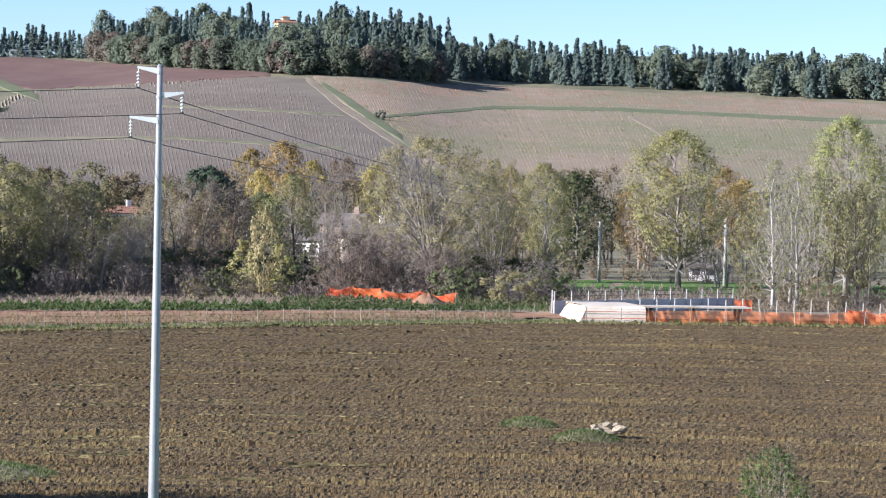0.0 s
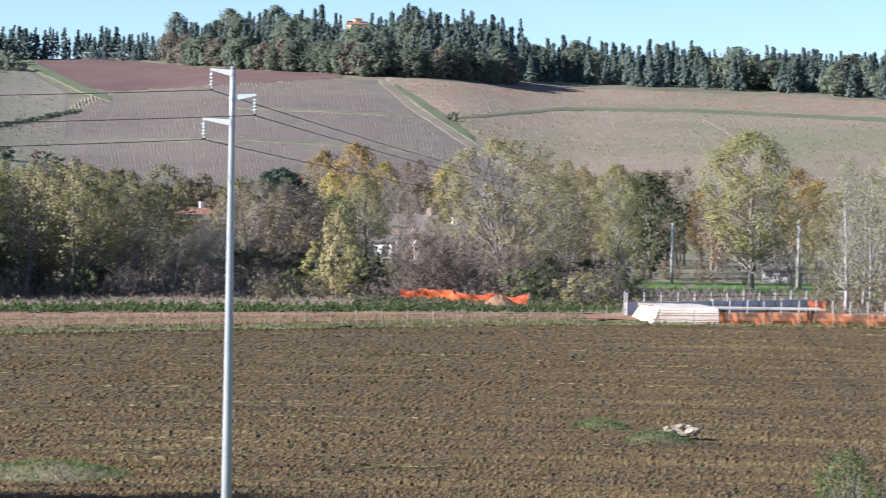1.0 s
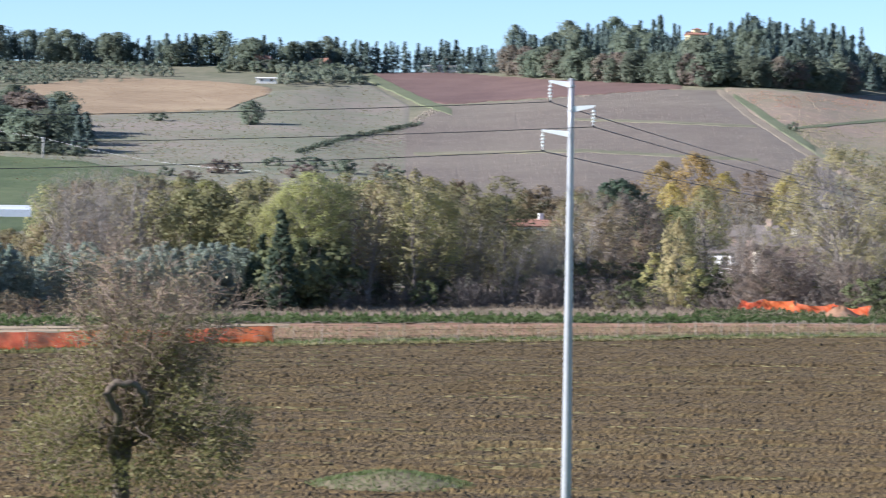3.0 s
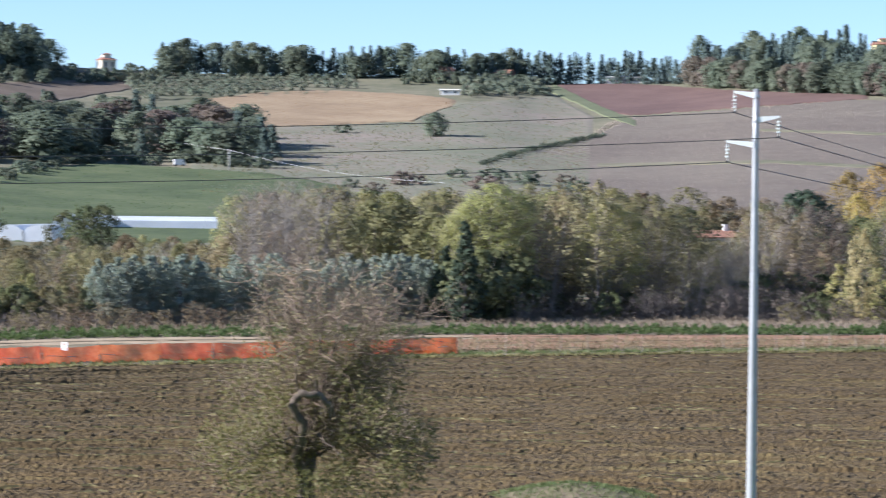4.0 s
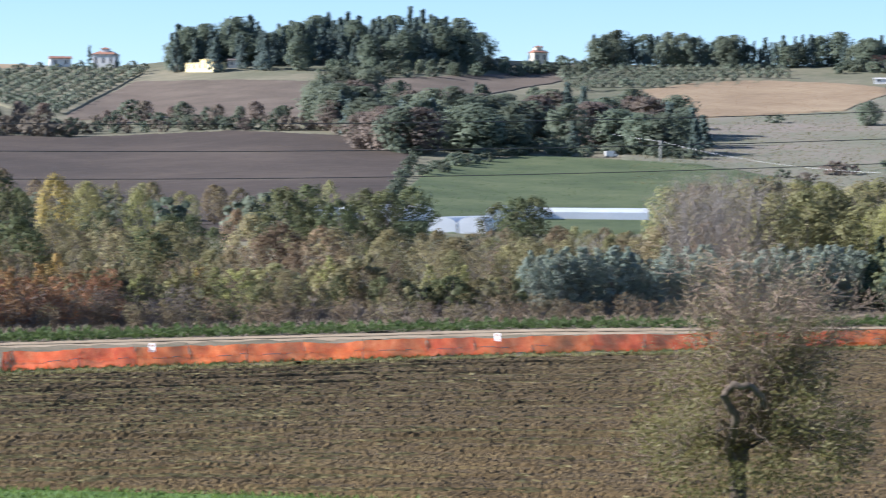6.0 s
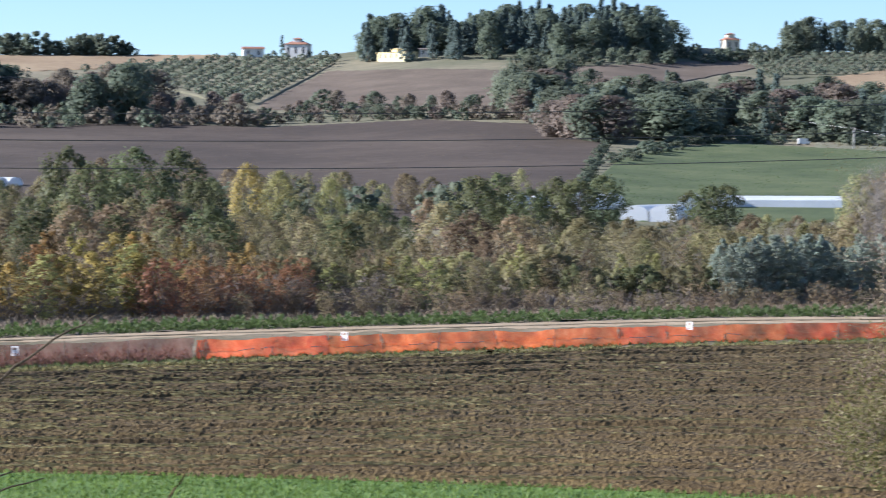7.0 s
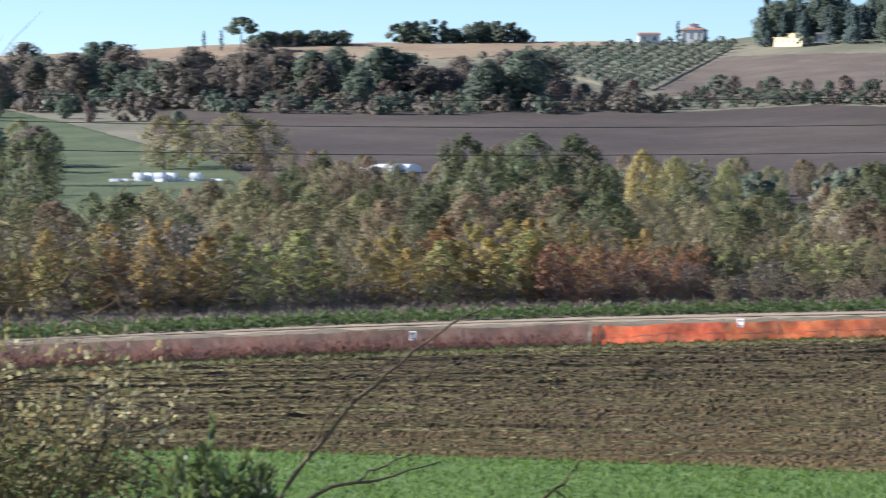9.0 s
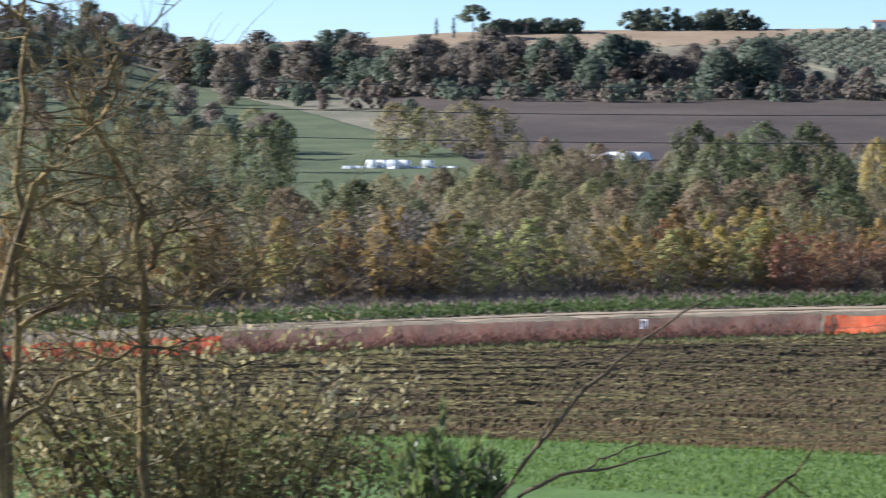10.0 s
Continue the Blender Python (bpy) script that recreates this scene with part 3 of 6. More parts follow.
# ------------------------------------------------------------ trees
def profile(kind, h):
    if kind == "round":
        return math.sqrt(max(0.02, 1 - (2 * h - 1) ** 2))
    if kind == "cone":
        return max(0.04, (1 - h) ** 0.8) * min(1, 0.5 + 4 * h)
    if kind == "column":
        return max(0.08, min(1, 0.45 + 3 * h) * min(1, (1 - h) * 2.6) ** 0.7)
    if kind == "flat":
        return max(0.1, (1 - h) ** 0.35) * min(1, 0.6 + 3 * h)
    if kind == "vase":
        return 0.35 + 0.65 * h if h < 0.75 else max(0.15, math.sqrt(max(0, 1 - ((h - 0.75) / 0.27) ** 2)))
    return 1.0


class Kind:
    """One sort of tree: a few built examples, placed again and again at other sizes and turns."""

    def __init__(self, name, label, category, h, radius, shape, base, clumps, per, size, leaves, bark, trunk, twigs=0, puff=0.16, stems=1, examples=2, group="", limb=1.0, sides=4, limbs=True):
        self.name, self.label, self.category, self.h, self.radius, self.shape, self.base = name, label, category, h, radius, shape, base
        self.clumps, self.per, self.size, self.leaves, self.bark, self.trunk, self.twigs = clumps, per, size, leaves, bark, trunk, twigs
        self.puff, self.stems, self.group, self.limb, self.sides, self.limbs = puff, stems, group, limb, sides, limbs and not size > 0.6
        self.slots, self.turn, self.kept = [None] * examples, 0, []

    def build(self, seed):
        r = np.random.default_rng(seed)
        h, rad = self.h, self.radius
        top = new(self.name)
        tagged(top, self.label, self.category, self.group)
        wood, limbs, crown = Geo(), Geo(), Geo()
        axes = []
        for s in range(self.stems):
            ang, off = r.uniform(0, 6.283), (0 if self.stems == 1 else rad * r.uniform(0.08, 0.3))
            reach = 0.0 if self.stems == 1 else rad * r.uniform(0.15, 0.6)
            n = 7
            pts, x, y = [], off * math.cos(ang), off * math.sin(ang)
            for i in range(n):
                u = i / (n - 1)
                pts.append((x + reach * u * math.cos(ang) + r.normal(0, 0.012 * h) * u, y + reach * u * math.sin(ang) + r.normal(0, 0.012 * h) * u, -0.3 + u * (0.93 * h + 0.3)))
            rr = [self.trunk * (1 - 0.88 * (i / (n - 1)) ** 0.8) * (1.35 if i == 0 else 1) for i in range(n)]
            wood.tube(pts, rr, max(5, self.sides))
            axes.append(np.array(pts))
        cents, swell = [], []
        for c in range(self.clumps):
            u = (c + r.uniform(0, 1)) / self.clumps
            u = u if self.shape != "round" else u ** 0.85
            ang = c * 2.4 + r.normal(0, 0.5)
            q = max(0.1 * rad, rad * profile(self.shape, u) - 0.45 * self.puff * h) * r.uniform(0.25, 1) ** 0.45
            z = h * (self.base + (1 - self.base) * u)
            ax = axes[c % self.stems]
            k = np.interp(z, ax[:, 2], ax[:, 0]), np.interp(z, ax[:, 2], ax[:, 1])
            p = np.array((k[0] * 0.7 + q * math.cos(ang), k[1] * 0.7 + q * math.sin(ang), z))
            cents.append(p)
            swell.append(0.4 + 0.6 * min(1.0, profile(self.shape, u) * 1.1))
            zs = max(h * 0.12, z - q * r.uniform(0.7, 1.5) * self.limb - 0.04 * h)
            s = np.array((np.interp(zs, ax[:, 2], ax[:, 0]), np.interp(zs, ax[:, 2], ax[:, 1]), zs))
            mid = s * 0.5 + p * 0.5 + r.normal(0, 0.03 * h, 3) + np.array((0, 0, -0.02 * h))
            lr = self.trunk * 0.32 * (1 - 0.6 * u)
            if not self.limbs:
                continue
            limbs.tube([s, mid, p], [lr, lr * 0.7, lr * 0.3], 3, False)
            for _ in range(self.twigs):
                d = (p - np.array((0, 0, z * 0.8))) / (np.linalg.norm(p - np.array((0, 0, z * 0.8))) + 0.1) * 0.4 + r.normal(0, 0.5, 3) + np.array((0, 0, 0.45))
                st = mid * 0.4 + p * 0.6 if r.random() < 0.5 else p
                e = st + d * self.puff * h * r.uniform(0.5, 1.2)
                limbs.tube([st, e], [lr * 0.28, lr * 0.1], 3, False)
        if self.per:
            mid = np.repeat(np.array(cents), self.per, 0)
            n = len(mid)
            way = r.normal(size=(n, 3))
            way /= np.linalg.norm(way, axis=1)[:, None]
            big = np.repeat(r.uniform(0.55, 1.05, len(cents)) * np.array(swell), self.per)[:, None] * self.puff * h
            cen = mid + way * np.array((1, 1, 0.78)) * big * (0.4 + 0.6 * r.random((n, 1)) ** 0.45) + r.normal(0, 0.02 * h * self.puff * 4, (n, 3))
            cen[:, 2] = np.clip(cen[:, 2], self.size * 0.4, h * 1.04)
            out = cen - np.array((0, 0, h * (self.base * 0.7 + 0.3)))
            face = out / (np.linalg.norm(out, axis=1)[:, None] + 0.01) * 0.45 + way * 0.75 + np.array((0, 0, 0.15))
            crown.leaves(cen, self.size, r, 0.75, 0.0, face, 1.0 if self.group in (G2, "olive grove") else 0.45)
        if self.category == "bush":
            limbs.add(wood.v, wood.f)
        else:
            wood.make("trunk", self.bark, top, smooth=True)
        if self.limbs:
            tagged(limbs.make("branch", BARK if self.bark is BARK_PALE else self.bark, top), kind="stuff")
        self.kept.append((wood.v, wood.f, crown.v, crown.f, crown.turned))
        if self.per:
            tagged(crown.make("crown", self.leaves, top), kind="stuff")
        return top

    def put(self, az, d, h, wide=1.0, z=None, sink=0.0):
        i = self.turn % len(self.slots)
        self.turn += 1
        r = random.Random(hash((self.turn, len(self.name), round(self.h * 10))))
        s = h / self.h
        loc = spot(az, d, z)
        loc.z -= sink
        turn = Euler((r.uniform(-0.03, 0.03), r.uniform(-0.03, 0.03), r.uniform(0, 6.28)))
        sc = Vector((s * wide, s * wide, s))
        if self.slots[i] is None:
            self.slots[i] = self.build(len(self.name) * 31 + i * 7 + int(self.h * 10))
            self.slots[i].matrix_basis = Matrix.LocRotScale(loc, turn, sc)
            return self.slots[i]
        o = self.slots[i].scale
        return copy_thing(self.slots[i], Matrix.LocRotScale(loc, turn, Vector((sc.x / o.x, sc.y / o.y, sc.z / o.z))))


G1, G2, G3 = "trees of the valley belt", "trees on the hills", "shrubs along the track"
poplar = Kind("poplar_tree", "tall poplar with thin yellow-green autumn leaves", "tree", 16, 5.4, "round", 0.2, 120, 120, 0.2, L_GREEN, BARK, 0.28, 6, 0.085, group=G1)
willow = Kind("willow_tree", "broad multi-stemmed willow with thinning olive leaves", "tree", 16, 8.4, "round", 0.14, 190, 90, 0.2, L_WILLOW, BARK, 0.26, 7, 0.075, 6, group=G1)
gold = Kind("golden_tree", "poplar with golden yellow autumn crown", "tree", 15, 4.0, "round", 0.25, 60, 80, 0.28, L_YELLOW, BARK, 0.24, 4, 0.09, group=G1)
robinia = Kind("robinia_tree", "slender tree with sparse olive-brown leaves", "tree", 12, 3.4, "round", 0.15, 48, 60, 0.24, L_OLIVE, BARK_DARK, 0.17, 4, 0.1, 2, 3, group=G1)
brown = Kind("brown_tree", "tree with brown autumn leaves", "tree", 12, 3.8, "round", 0.15, 48, 54, 0.24, L_BROWN, BARK_DARK, 0.17, 4, 0.1, 2, 2, group=G1)
bare = Kind("bare_tree", "leafless grey tree with fine twigs", "tree", 12, 3.6, "vase", 0.15, 90, 6, 0.16, L_BROWN, BARK, 0.17, 11, 0.11, 3, 2, group=G1)
birch = Kind("birch_tree", "birch with white trunk and sparse leaves", "tree", 14, 3.2, "column", 0.2, 60, 18, 0.2, L_GREEN, BARK_PALE, 0.2, 8, 0.1, 1, 2, group=G1, limb=1.5)
oak = Kind("oak_tree", "dark green dense oak", "tree", 10, 4.2, "round", 0.1, 50, 60, 0.36, L_DARK, BARK_DARK, 0.26, 1, 0.14, 1, 3, group=G1)
pine = Kind("umbrella_pine", "stone pine with dark flat crown", "tree", 12, 5.0, "flat", 0.55, 60, 50, 0.42, L_PINE, BARK_DARK, 0.3, 0, 0.09, 1, 1, group=G1, limb=0.5)
fir = Kind("blue_cypress", "blue-grey conical cypress in a windbreak", "tree", 6, 1.6, "column", 0.0, 46, 58, 0.17, L_BLUE, BARK_DARK, 0.12, 0, 0.085, 1, 3, group="windbreak")
darkfir = Kind("dark_conifer", "dark green conical conifer", "tree", 9, 2.4, "cone", 0.03, 60, 44, 0.36, L_PINE, BARK_DARK, 0.16, 0, 0.08, group=G1)
young = Kind("young_poplar", "young narrow poplar with yellow autumn leaves", "tree", 6, 1.3, "column", 0.05, 34, 44, 0.2, L_ORANGE, BARK_DARK, 0.07, 3, 0.1, 2, 3, group=G3)
youngg = Kind("young_poplar", "young narrow poplar with yellow-green leaves", "tree", 6, 1.4, "column", 0.05, 34, 44, 0.2, L_GREEN, BARK_DARK, 0.07, 3, 0.1, 2, 2, group=G3)
younggold = Kind("young_poplar", "young poplar with bright golden leaves", "tree", 6, 1.4, "column", 0.05, 34, 44, 0.2, L_YELLOW, BARK_DARK, 0.07, 3, 0.1, 2, 2, group=G3)
thorn = Kind("bramble_bush", "dense purple-brown leafless bush", "bush", 3, 2.0, "round", 0.0, 70, 7, 0.15, L_TWIGGY, BARK_DARK, 0.05, 10, 0.16, 5, 2, group=G3)
rust = Kind("rusty_bush", "bush with sparse rust-red autumn leaves", "bush", 5, 2.0, "column", 0.0, 56, 24, 0.2, L_RUST, BARK_DARK, 0.06, 6, 0.12, 4, 2, group=G3)
dome = Kind("twig_bush", "domed leafless bush of grey-purple twigs", "bush", 6, 3.3, "round", 0.02, 130, 60, 0.15, L_TWIGGY, TWIG, 0.1, 14, 0.13, 7, 2, group=G1)
shrub = Kind("shrub", "dense dark green shrub", "bush", 3, 2.0, "round", 0.0, 40, 44, 0.22, L_DARK, BARK_DARK, 0.06, 2, 0.15, 3, 2, group=G3)
lightshrub = Kind("shrub", "yellow-green leafy shrub beside the track", "bush", 3, 2.0, "round", 0.0, 40, 44, 0.2, L_OLIVE, BARK_DARK, 0.06, 2, 0.15, 3, 2, group=G3)
reed = Kind("reed_clump", "clump of tall dry grey-brown stems", "bush", 2.2, 1.2, "vase", 0.0, 60, 6, 0.16, L_BROWN, DRY, 0.03, 7, 0.16, 6, 2, group=G3)
f_con = Kind("hill_conifer", "dark conifer on the wooded ridge", "tree", 14, 3.9, "cone", 0.0, 46, 32, 0.85, L_CONIFER_HAZED, BARK_DARK, 0.3, 0, 0.095, 1, 4, group=G2)
f_cyp = Kind("cypress_tree", "slender dark cypress on the ridge", "tree", 12, 1.3, "column", 0.03, 26, 18, 0.9, L_CONIFER_HAZED, BARK_DARK, 0.2, 0, 0.06, 1, 2, group=G2)
f_oak = Kind("hill_oak", "round dark green tree on the hill", "tree", 10, 5.2, "round", 0.0, 28, 76, 0.72, L_HILL_HAZED, BARK_DARK, 0.3, 0, 0.25, 1, 4, group=G2)
f_brown = Kind("hill_tree", "brown-leaved round tree on the hill", "tree", 10, 5.2, "round", 0.0, 28, 74, 0.7, L_HBROWN_HAZED, BARK_DARK, 0.3, 0, 0.25, 1, 3, group=G2)
f_pine = Kind("hill_umbrella_pine", "umbrella pine standing on the ridge", "tree", 13, 6.0, "flat", 0.55, 50, 34, 0.9, L_HILL_HAZED, BARK_DARK, 0.35, 0, 0.1, 1, 1, group=G2, limb=0.5)
v_olive = Kind("valley_tree", "olive-green tree in the valley wood", "tree", 10, 3.6, "round", 0.08, 44, 50, 0.36, L_OLIVE, BARK_DARK, 0.2, 0, 0.14, 1, 3, group=G1, limbs=False)
v_brown = Kind("valley_tree", "brown-leaved tree in the valley wood", "tree", 10, 3.6, "round", 0.08, 44, 50, 0.36, L_BROWN, BARK_DARK, 0.2, 0, 0.14, 1, 3, group=G1, limbs=False)
v_pale = Kind("valley_tree", "pale yellow-green tree at the meadow foot", "tree", 10, 4.4, "round", 0.08, 46, 50, 0.4, L_WILLOW, BARK_DARK, 0.2, 0, 0.14, 1, 2, group=G1, limbs=False)
v_dark = Kind("valley_tree", "dark green tree in the valley wood", "tree", 10, 3.8, "round", 0.06, 44, 50, 0.38, L_DARK, BARK_DARK, 0.2, 0, 0.15, 1, 3, group=G1, limbs=False)
olive = Kind("olive_tree", "small silvery olive tree", "tree", 4, 2.0, "round", 0.12, 14, 18, 0.72, L_SILVER, BARK, 0.15, 0, 0.2, 1, 3, group="olive grove")
bush_h = Kind("hedge_bush", "dark bush in a field hedge", "bush", 4, 2.8, "round", 0.0, 18, 34, 0.66, L_HILL_HAZED, BARK_DARK, 0.12, 0, 0.2, 2, 3, group=G2)
bush_b = Kind("hedge_bush", "brown leafless bush in a field hedge", "bush", 4, 2.8, "round", 0.0, 18, 34, 0.62, L_HBROWN_HAZED, BARK_DARK, 0.12, 0, 0.2, 2, 2, group=G2)


SIGHT_LANES = ((0.45, 3.0, -0.8, 385), (37.4, 40.3, -0.38, 600), (32.85, 34.3, -0.3, 470), (5.95, 7.05, -0.62, 420), (16.6, 18.5, -0.5, 560), (20.0, 20.8, -0.75, 520))


def lane_height(az, d, h):
    """Caps growth so that houses and sheds behind it show to the camera."""
    for a0, a1, el, dist in SIGHT_LANES:
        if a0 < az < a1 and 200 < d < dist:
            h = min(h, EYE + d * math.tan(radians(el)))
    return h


def strew(kinds, count, az0, az1, d0, d1, h0, h1, seed, wide=(0.85, 1.2)):
    """Trees at even-ish angles between two distances, far ones first in nothing but chance."""
    r = random.Random(seed)
    for i in range(count):
        az = az0 + (az1 - az0) * (i + r.uniform(0.05, 0.95)) / count
        lo, hi = (d0(az), d1(az)) if callable(d0) else (d0, d1)
        d = r.uniform(lo, hi)
        r.choice(kinds).put(az, d, lane_height(az, d, r.uniform(h0, h1)), r.uniform(*wide))


def hillside(kinds, count, rows, h0, h1, seed, wide=(0.85, 1.2)):
    """Trees over a stretch of slope: rows of angle, lower and upper height angle."""
    r = random.Random(seed)
    t = np.array(rows, float)
    w = np.cumsum([0] + [(t[i + 1, 0] - t[i, 0]) * (t[i + 1, 2] - t[i + 1, 1] + t[i, 2] - t[i, 1] + 0.1) for i in range(len(t) - 1)])
    for i in range(count):
        az = float(np.interp((i + r.random()) / count * w[-1], w, t[:, 0]))
        e = np.interp(az, t[:, 0], t[:, 1]) + r.random() * (np.interp(az, t[:, 0], t[:, 2]) - np.interp(az, t[:, 0], t[:, 1]))
        if abs(az - 3.3) < 0.28 and e > 2.7:
            continue
        r.choice(kinds).put(az, float(hill_distance(az, e)), r.uniform(h0, h1), r.uniform(*wide))


def wood_of(name, label, kinds, count, rows, h0, h1, seed, category="woodland"):
    """A wood too dense to count, as one stand: the crowns of the kinds, each in its own leaf colour."""
    r = random.Random(seed)
    t = np.array(rows, float)
    w = np.cumsum([0] + [(t[i + 1, 0] - t[i, 0]) * (t[i + 1, 2] - t[i + 1, 1] + t[i, 2] - t[i, 1] + 0.1) for i in range(len(t) - 1)])
    vs, fs, mats, turned, base = [], [], [], [], 0
    slot = {k: i for i, k in enumerate(dict.fromkeys(kinds))}
    for i in range(count):
        az = float(np.interp((i + r.random()) / count * w[-1], w, t[:, 0]))
        e = np.interp(az, t[:, 0], t[:, 1]) + r.random() * (np.interp(az, t[:, 0], t[:, 2]) - np.interp(az, t[:, 0], t[:, 1]))
        k = r.choice(kinds)
        src = k.kept[i % len(k.kept)]
        s, q = r.uniform(h0, h1) / k.h, r.uniform(0, 6.28)
        wide = s * r.uniform(0.85, 1.2)
        p = spot(az, float(hill_distance(az, e)))
        for verts, faces in ((src[0], src[1]), (src[2], src[3])):
            a = np.array(verts)
            x = (a[:, 0] * math.cos(q) - a[:, 1] * math.sin(q)) * wide + p.x
            y = (a[:, 0] * math.sin(q) + a[:, 1] * math.cos(q)) * wide + p.y
            vs += np.stack([x, y, a[:, 2] * s + p.z], 1).tolist()
            fs += [tuple(base + v for v in f) for f in faces]
            mats += [slot[k] if verts is src[2] else len(slot)] * len(faces)
            base += len(verts)
        turned += [(0, 0, 0)] * len(src[0])
        t3 = np.array(src[4])
        turned += np.stack([t3[:, 0] * math.cos(q) - t3[:, 1] * math.sin(q), t3[:, 0] * math.sin(q) + t3[:, 1] * math.cos(q), t3[:, 2]], 1).tolist()
    me = bpy.data.meshes.new(name)
    me.from_pydata(vs, [], fs)
    for k in slot:
        me.materials.append(k.leaves)
    me.materials.append(BARK_DARK)
    me.polygons.foreach_set("material_index", mats)
    me.polygons.foreach_set("use_smooth", [True] * len(me.polygons))
    me.update()
    me.normals_split_custom_set_from_vertices(turned)
    return tagged(new(name, me), label, category, kind="stuff")


def belt(off):
    return lambda a: float(BELT(a)) + off


# woods and lone trees on the hills
hillside([f_con, f_con, f_con, f_con, f_cyp, f_oak], 210, [(0.2, 2.25, 2.6), (1.3, 2.32, 2.95), (3.5, 2.36, 3.0), (5.8, 2.45, 2.86), (7.0, 2.52, 2.7)], 12, 18.5, 11, (0.62, 0.9))
hillside([f_con, f_con, f_cyp], 34, [(-0.25, 2.3, 2.5), (0.3, 2.4, 2.68), (2.3, 2.5, 2.95)], 16, 21, 10, (0.7, 0.95))
hillside([f_con], 5, [(20.9, 2.8, 2.9), (21.5, 2.85, 2.95)], 16, 20, 9, (0.9, 1.1))
hillside([f_oak, f_oak, f_oak, f_brown], 46, [(0.0, 2.2, 2.25), (1.5, 2.3, 2.36), (4.5, 2.36, 2.42), (7.0, 2.5, 2.54)], 9, 13, 12)
hillside([f_con, f_con, f_con, f_cyp, f_oak], 190, [(-13, 1.95, 2.25), (-9, 1.95, 2.3), (-4, 2.17, 2.42), (-1.6, 2.24, 2.46), (0.2, 2.25, 2.5)], 11, 17, 13, (0.8, 1.15))
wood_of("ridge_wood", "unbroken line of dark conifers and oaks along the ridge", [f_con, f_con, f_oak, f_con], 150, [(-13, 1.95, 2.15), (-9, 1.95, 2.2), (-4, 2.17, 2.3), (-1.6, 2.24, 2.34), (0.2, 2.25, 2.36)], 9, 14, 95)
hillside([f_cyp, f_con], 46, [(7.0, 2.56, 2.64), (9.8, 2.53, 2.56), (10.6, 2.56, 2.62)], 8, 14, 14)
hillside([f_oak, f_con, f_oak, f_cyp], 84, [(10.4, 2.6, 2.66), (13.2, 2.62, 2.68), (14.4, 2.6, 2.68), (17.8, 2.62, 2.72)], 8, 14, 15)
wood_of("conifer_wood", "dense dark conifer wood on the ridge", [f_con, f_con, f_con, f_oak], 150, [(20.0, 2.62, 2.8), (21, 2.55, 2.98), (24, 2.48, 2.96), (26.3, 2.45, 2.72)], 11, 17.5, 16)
hillside([bush_h, f_oak], 46, [(17.6, 2.45, 2.6), (20, 2.42, 2.6), (23.2, 2.32, 2.48)], 4, 6, 17)
hillside([f_oak, f_oak, f_con, f_oak, f_brown], 95, [(15.5, 0.74, 1.1), (16.5, 0.82, 1.35), (19, 0.88, 1.5), (21, 0.8, 1.55), (22.3, 0.85, 1.6), (23.4, 1.3, 1.7)], 9, 14, 18, (1.1, 1.5))
hillside([bush_h], 30, [(15.6, 0.72, 0.8), (19, 0.84, 0.95), (20.2, 0.6, 0.8), (21.2, 0.32, 0.5)], 2.5, 4, 73, (1.2, 1.7))
for k in range(18):
    az, el = 21.25 + 0.62 * k / 17, 0.95 - 1.1 * k / 17
    bush_h.put(az, float(hill_distance(az, el)), 1.5 + 1.2 * math.sin(k * 2.3) ** 2, 1.3)
hillside([bush_h, bush_b], 60, [(21, 0.95, 1.15), (23, 1.22, 1.36), (25, 1.3, 1.4), (28.6, 1.15, 1.4)], 3, 4.5, 19)
hillside([f_brown, f_oak, f_brown, bush_h], 16, [(22.5, 1.45, 1.6), (27.8, 1.42, 1.5)], 4, 7, 20)
wood_of("hill_wood", "dense brown and dark green wood on the slope", [f_brown, f_oak, f_brown, f_brown], 62, [(30.4, 1.2, 1.45), (31, 1.2, 1.5), (34, 1.2, 1.55), (36, 1.2, 1.6), (38.8, 1.25, 1.6), (41.6, 1.2, 1.6), (43.2, 1.5, 1.8)], 11, 18.5, 21)
wood_of("hill_wood", "lower brown trees thinning out along the slope", [f_brown, f_oak, f_brown], 60, [(28.5, 1.25, 1.4), (29.5, 1.22, 1.55), (31, 1.2, 1.7), (34, 1.3, 1.85), (38, 1.4, 1.8), (42.6, 1.4, 1.75)], 6, 10, 20)
wood_of("hill_underwood", "low brown undergrowth along the foot of the wood", [bush_b, bush_h, bush_b], 150, [(28.3, 1.15, 1.25), (29.5, 1.1, 1.28), (31, 1.08, 1.35), (34, 1.08, 1.4), (36, 1.1, 1.4), (38.8, 1.15, 1.45), (41.6, 1.12, 1.4)], 3.5, 6.5, 90)
hillside([f_brown, bush_b, f_oak], 9, [(38.0, 0.7, 0.95), (39.4, 0.8, 1.1), (42, 1.0, 1.35)], 4, 7, 91)
f_brown.put(40.85, float(hill_distance(40.85, 0.0)), 10, 1.15)
f_oak.put(42.4, float(hill_distance(42.4, -0.2)), 11, 0.9)
f_oak.put(41.7, float(hill_distance(41.7, 0.0)), 9.5, 1.0)
f_brown.put(42.0, float(hill_distance(42.0, 0.5)), 8, 1.1)
f_oak.put(43.5, float(hill_distance(43.5, -0.3)), 11.5, 0.9)
hillside([f_oak, f_con, f_brown], 70, [(42.8, 1.9, 2.2), (44.4, 1.5, 2.6), (47, 1.5, 2.75)], 8, 12, 22)
hillside([f_oak, f_brown, bush_h], 14, [(40.3, -0.4, 0.0), (42, 0.1, 0.9), (44, 0.2, 1.3), (47, 0.2, 1.5)], 6, 10, 29)
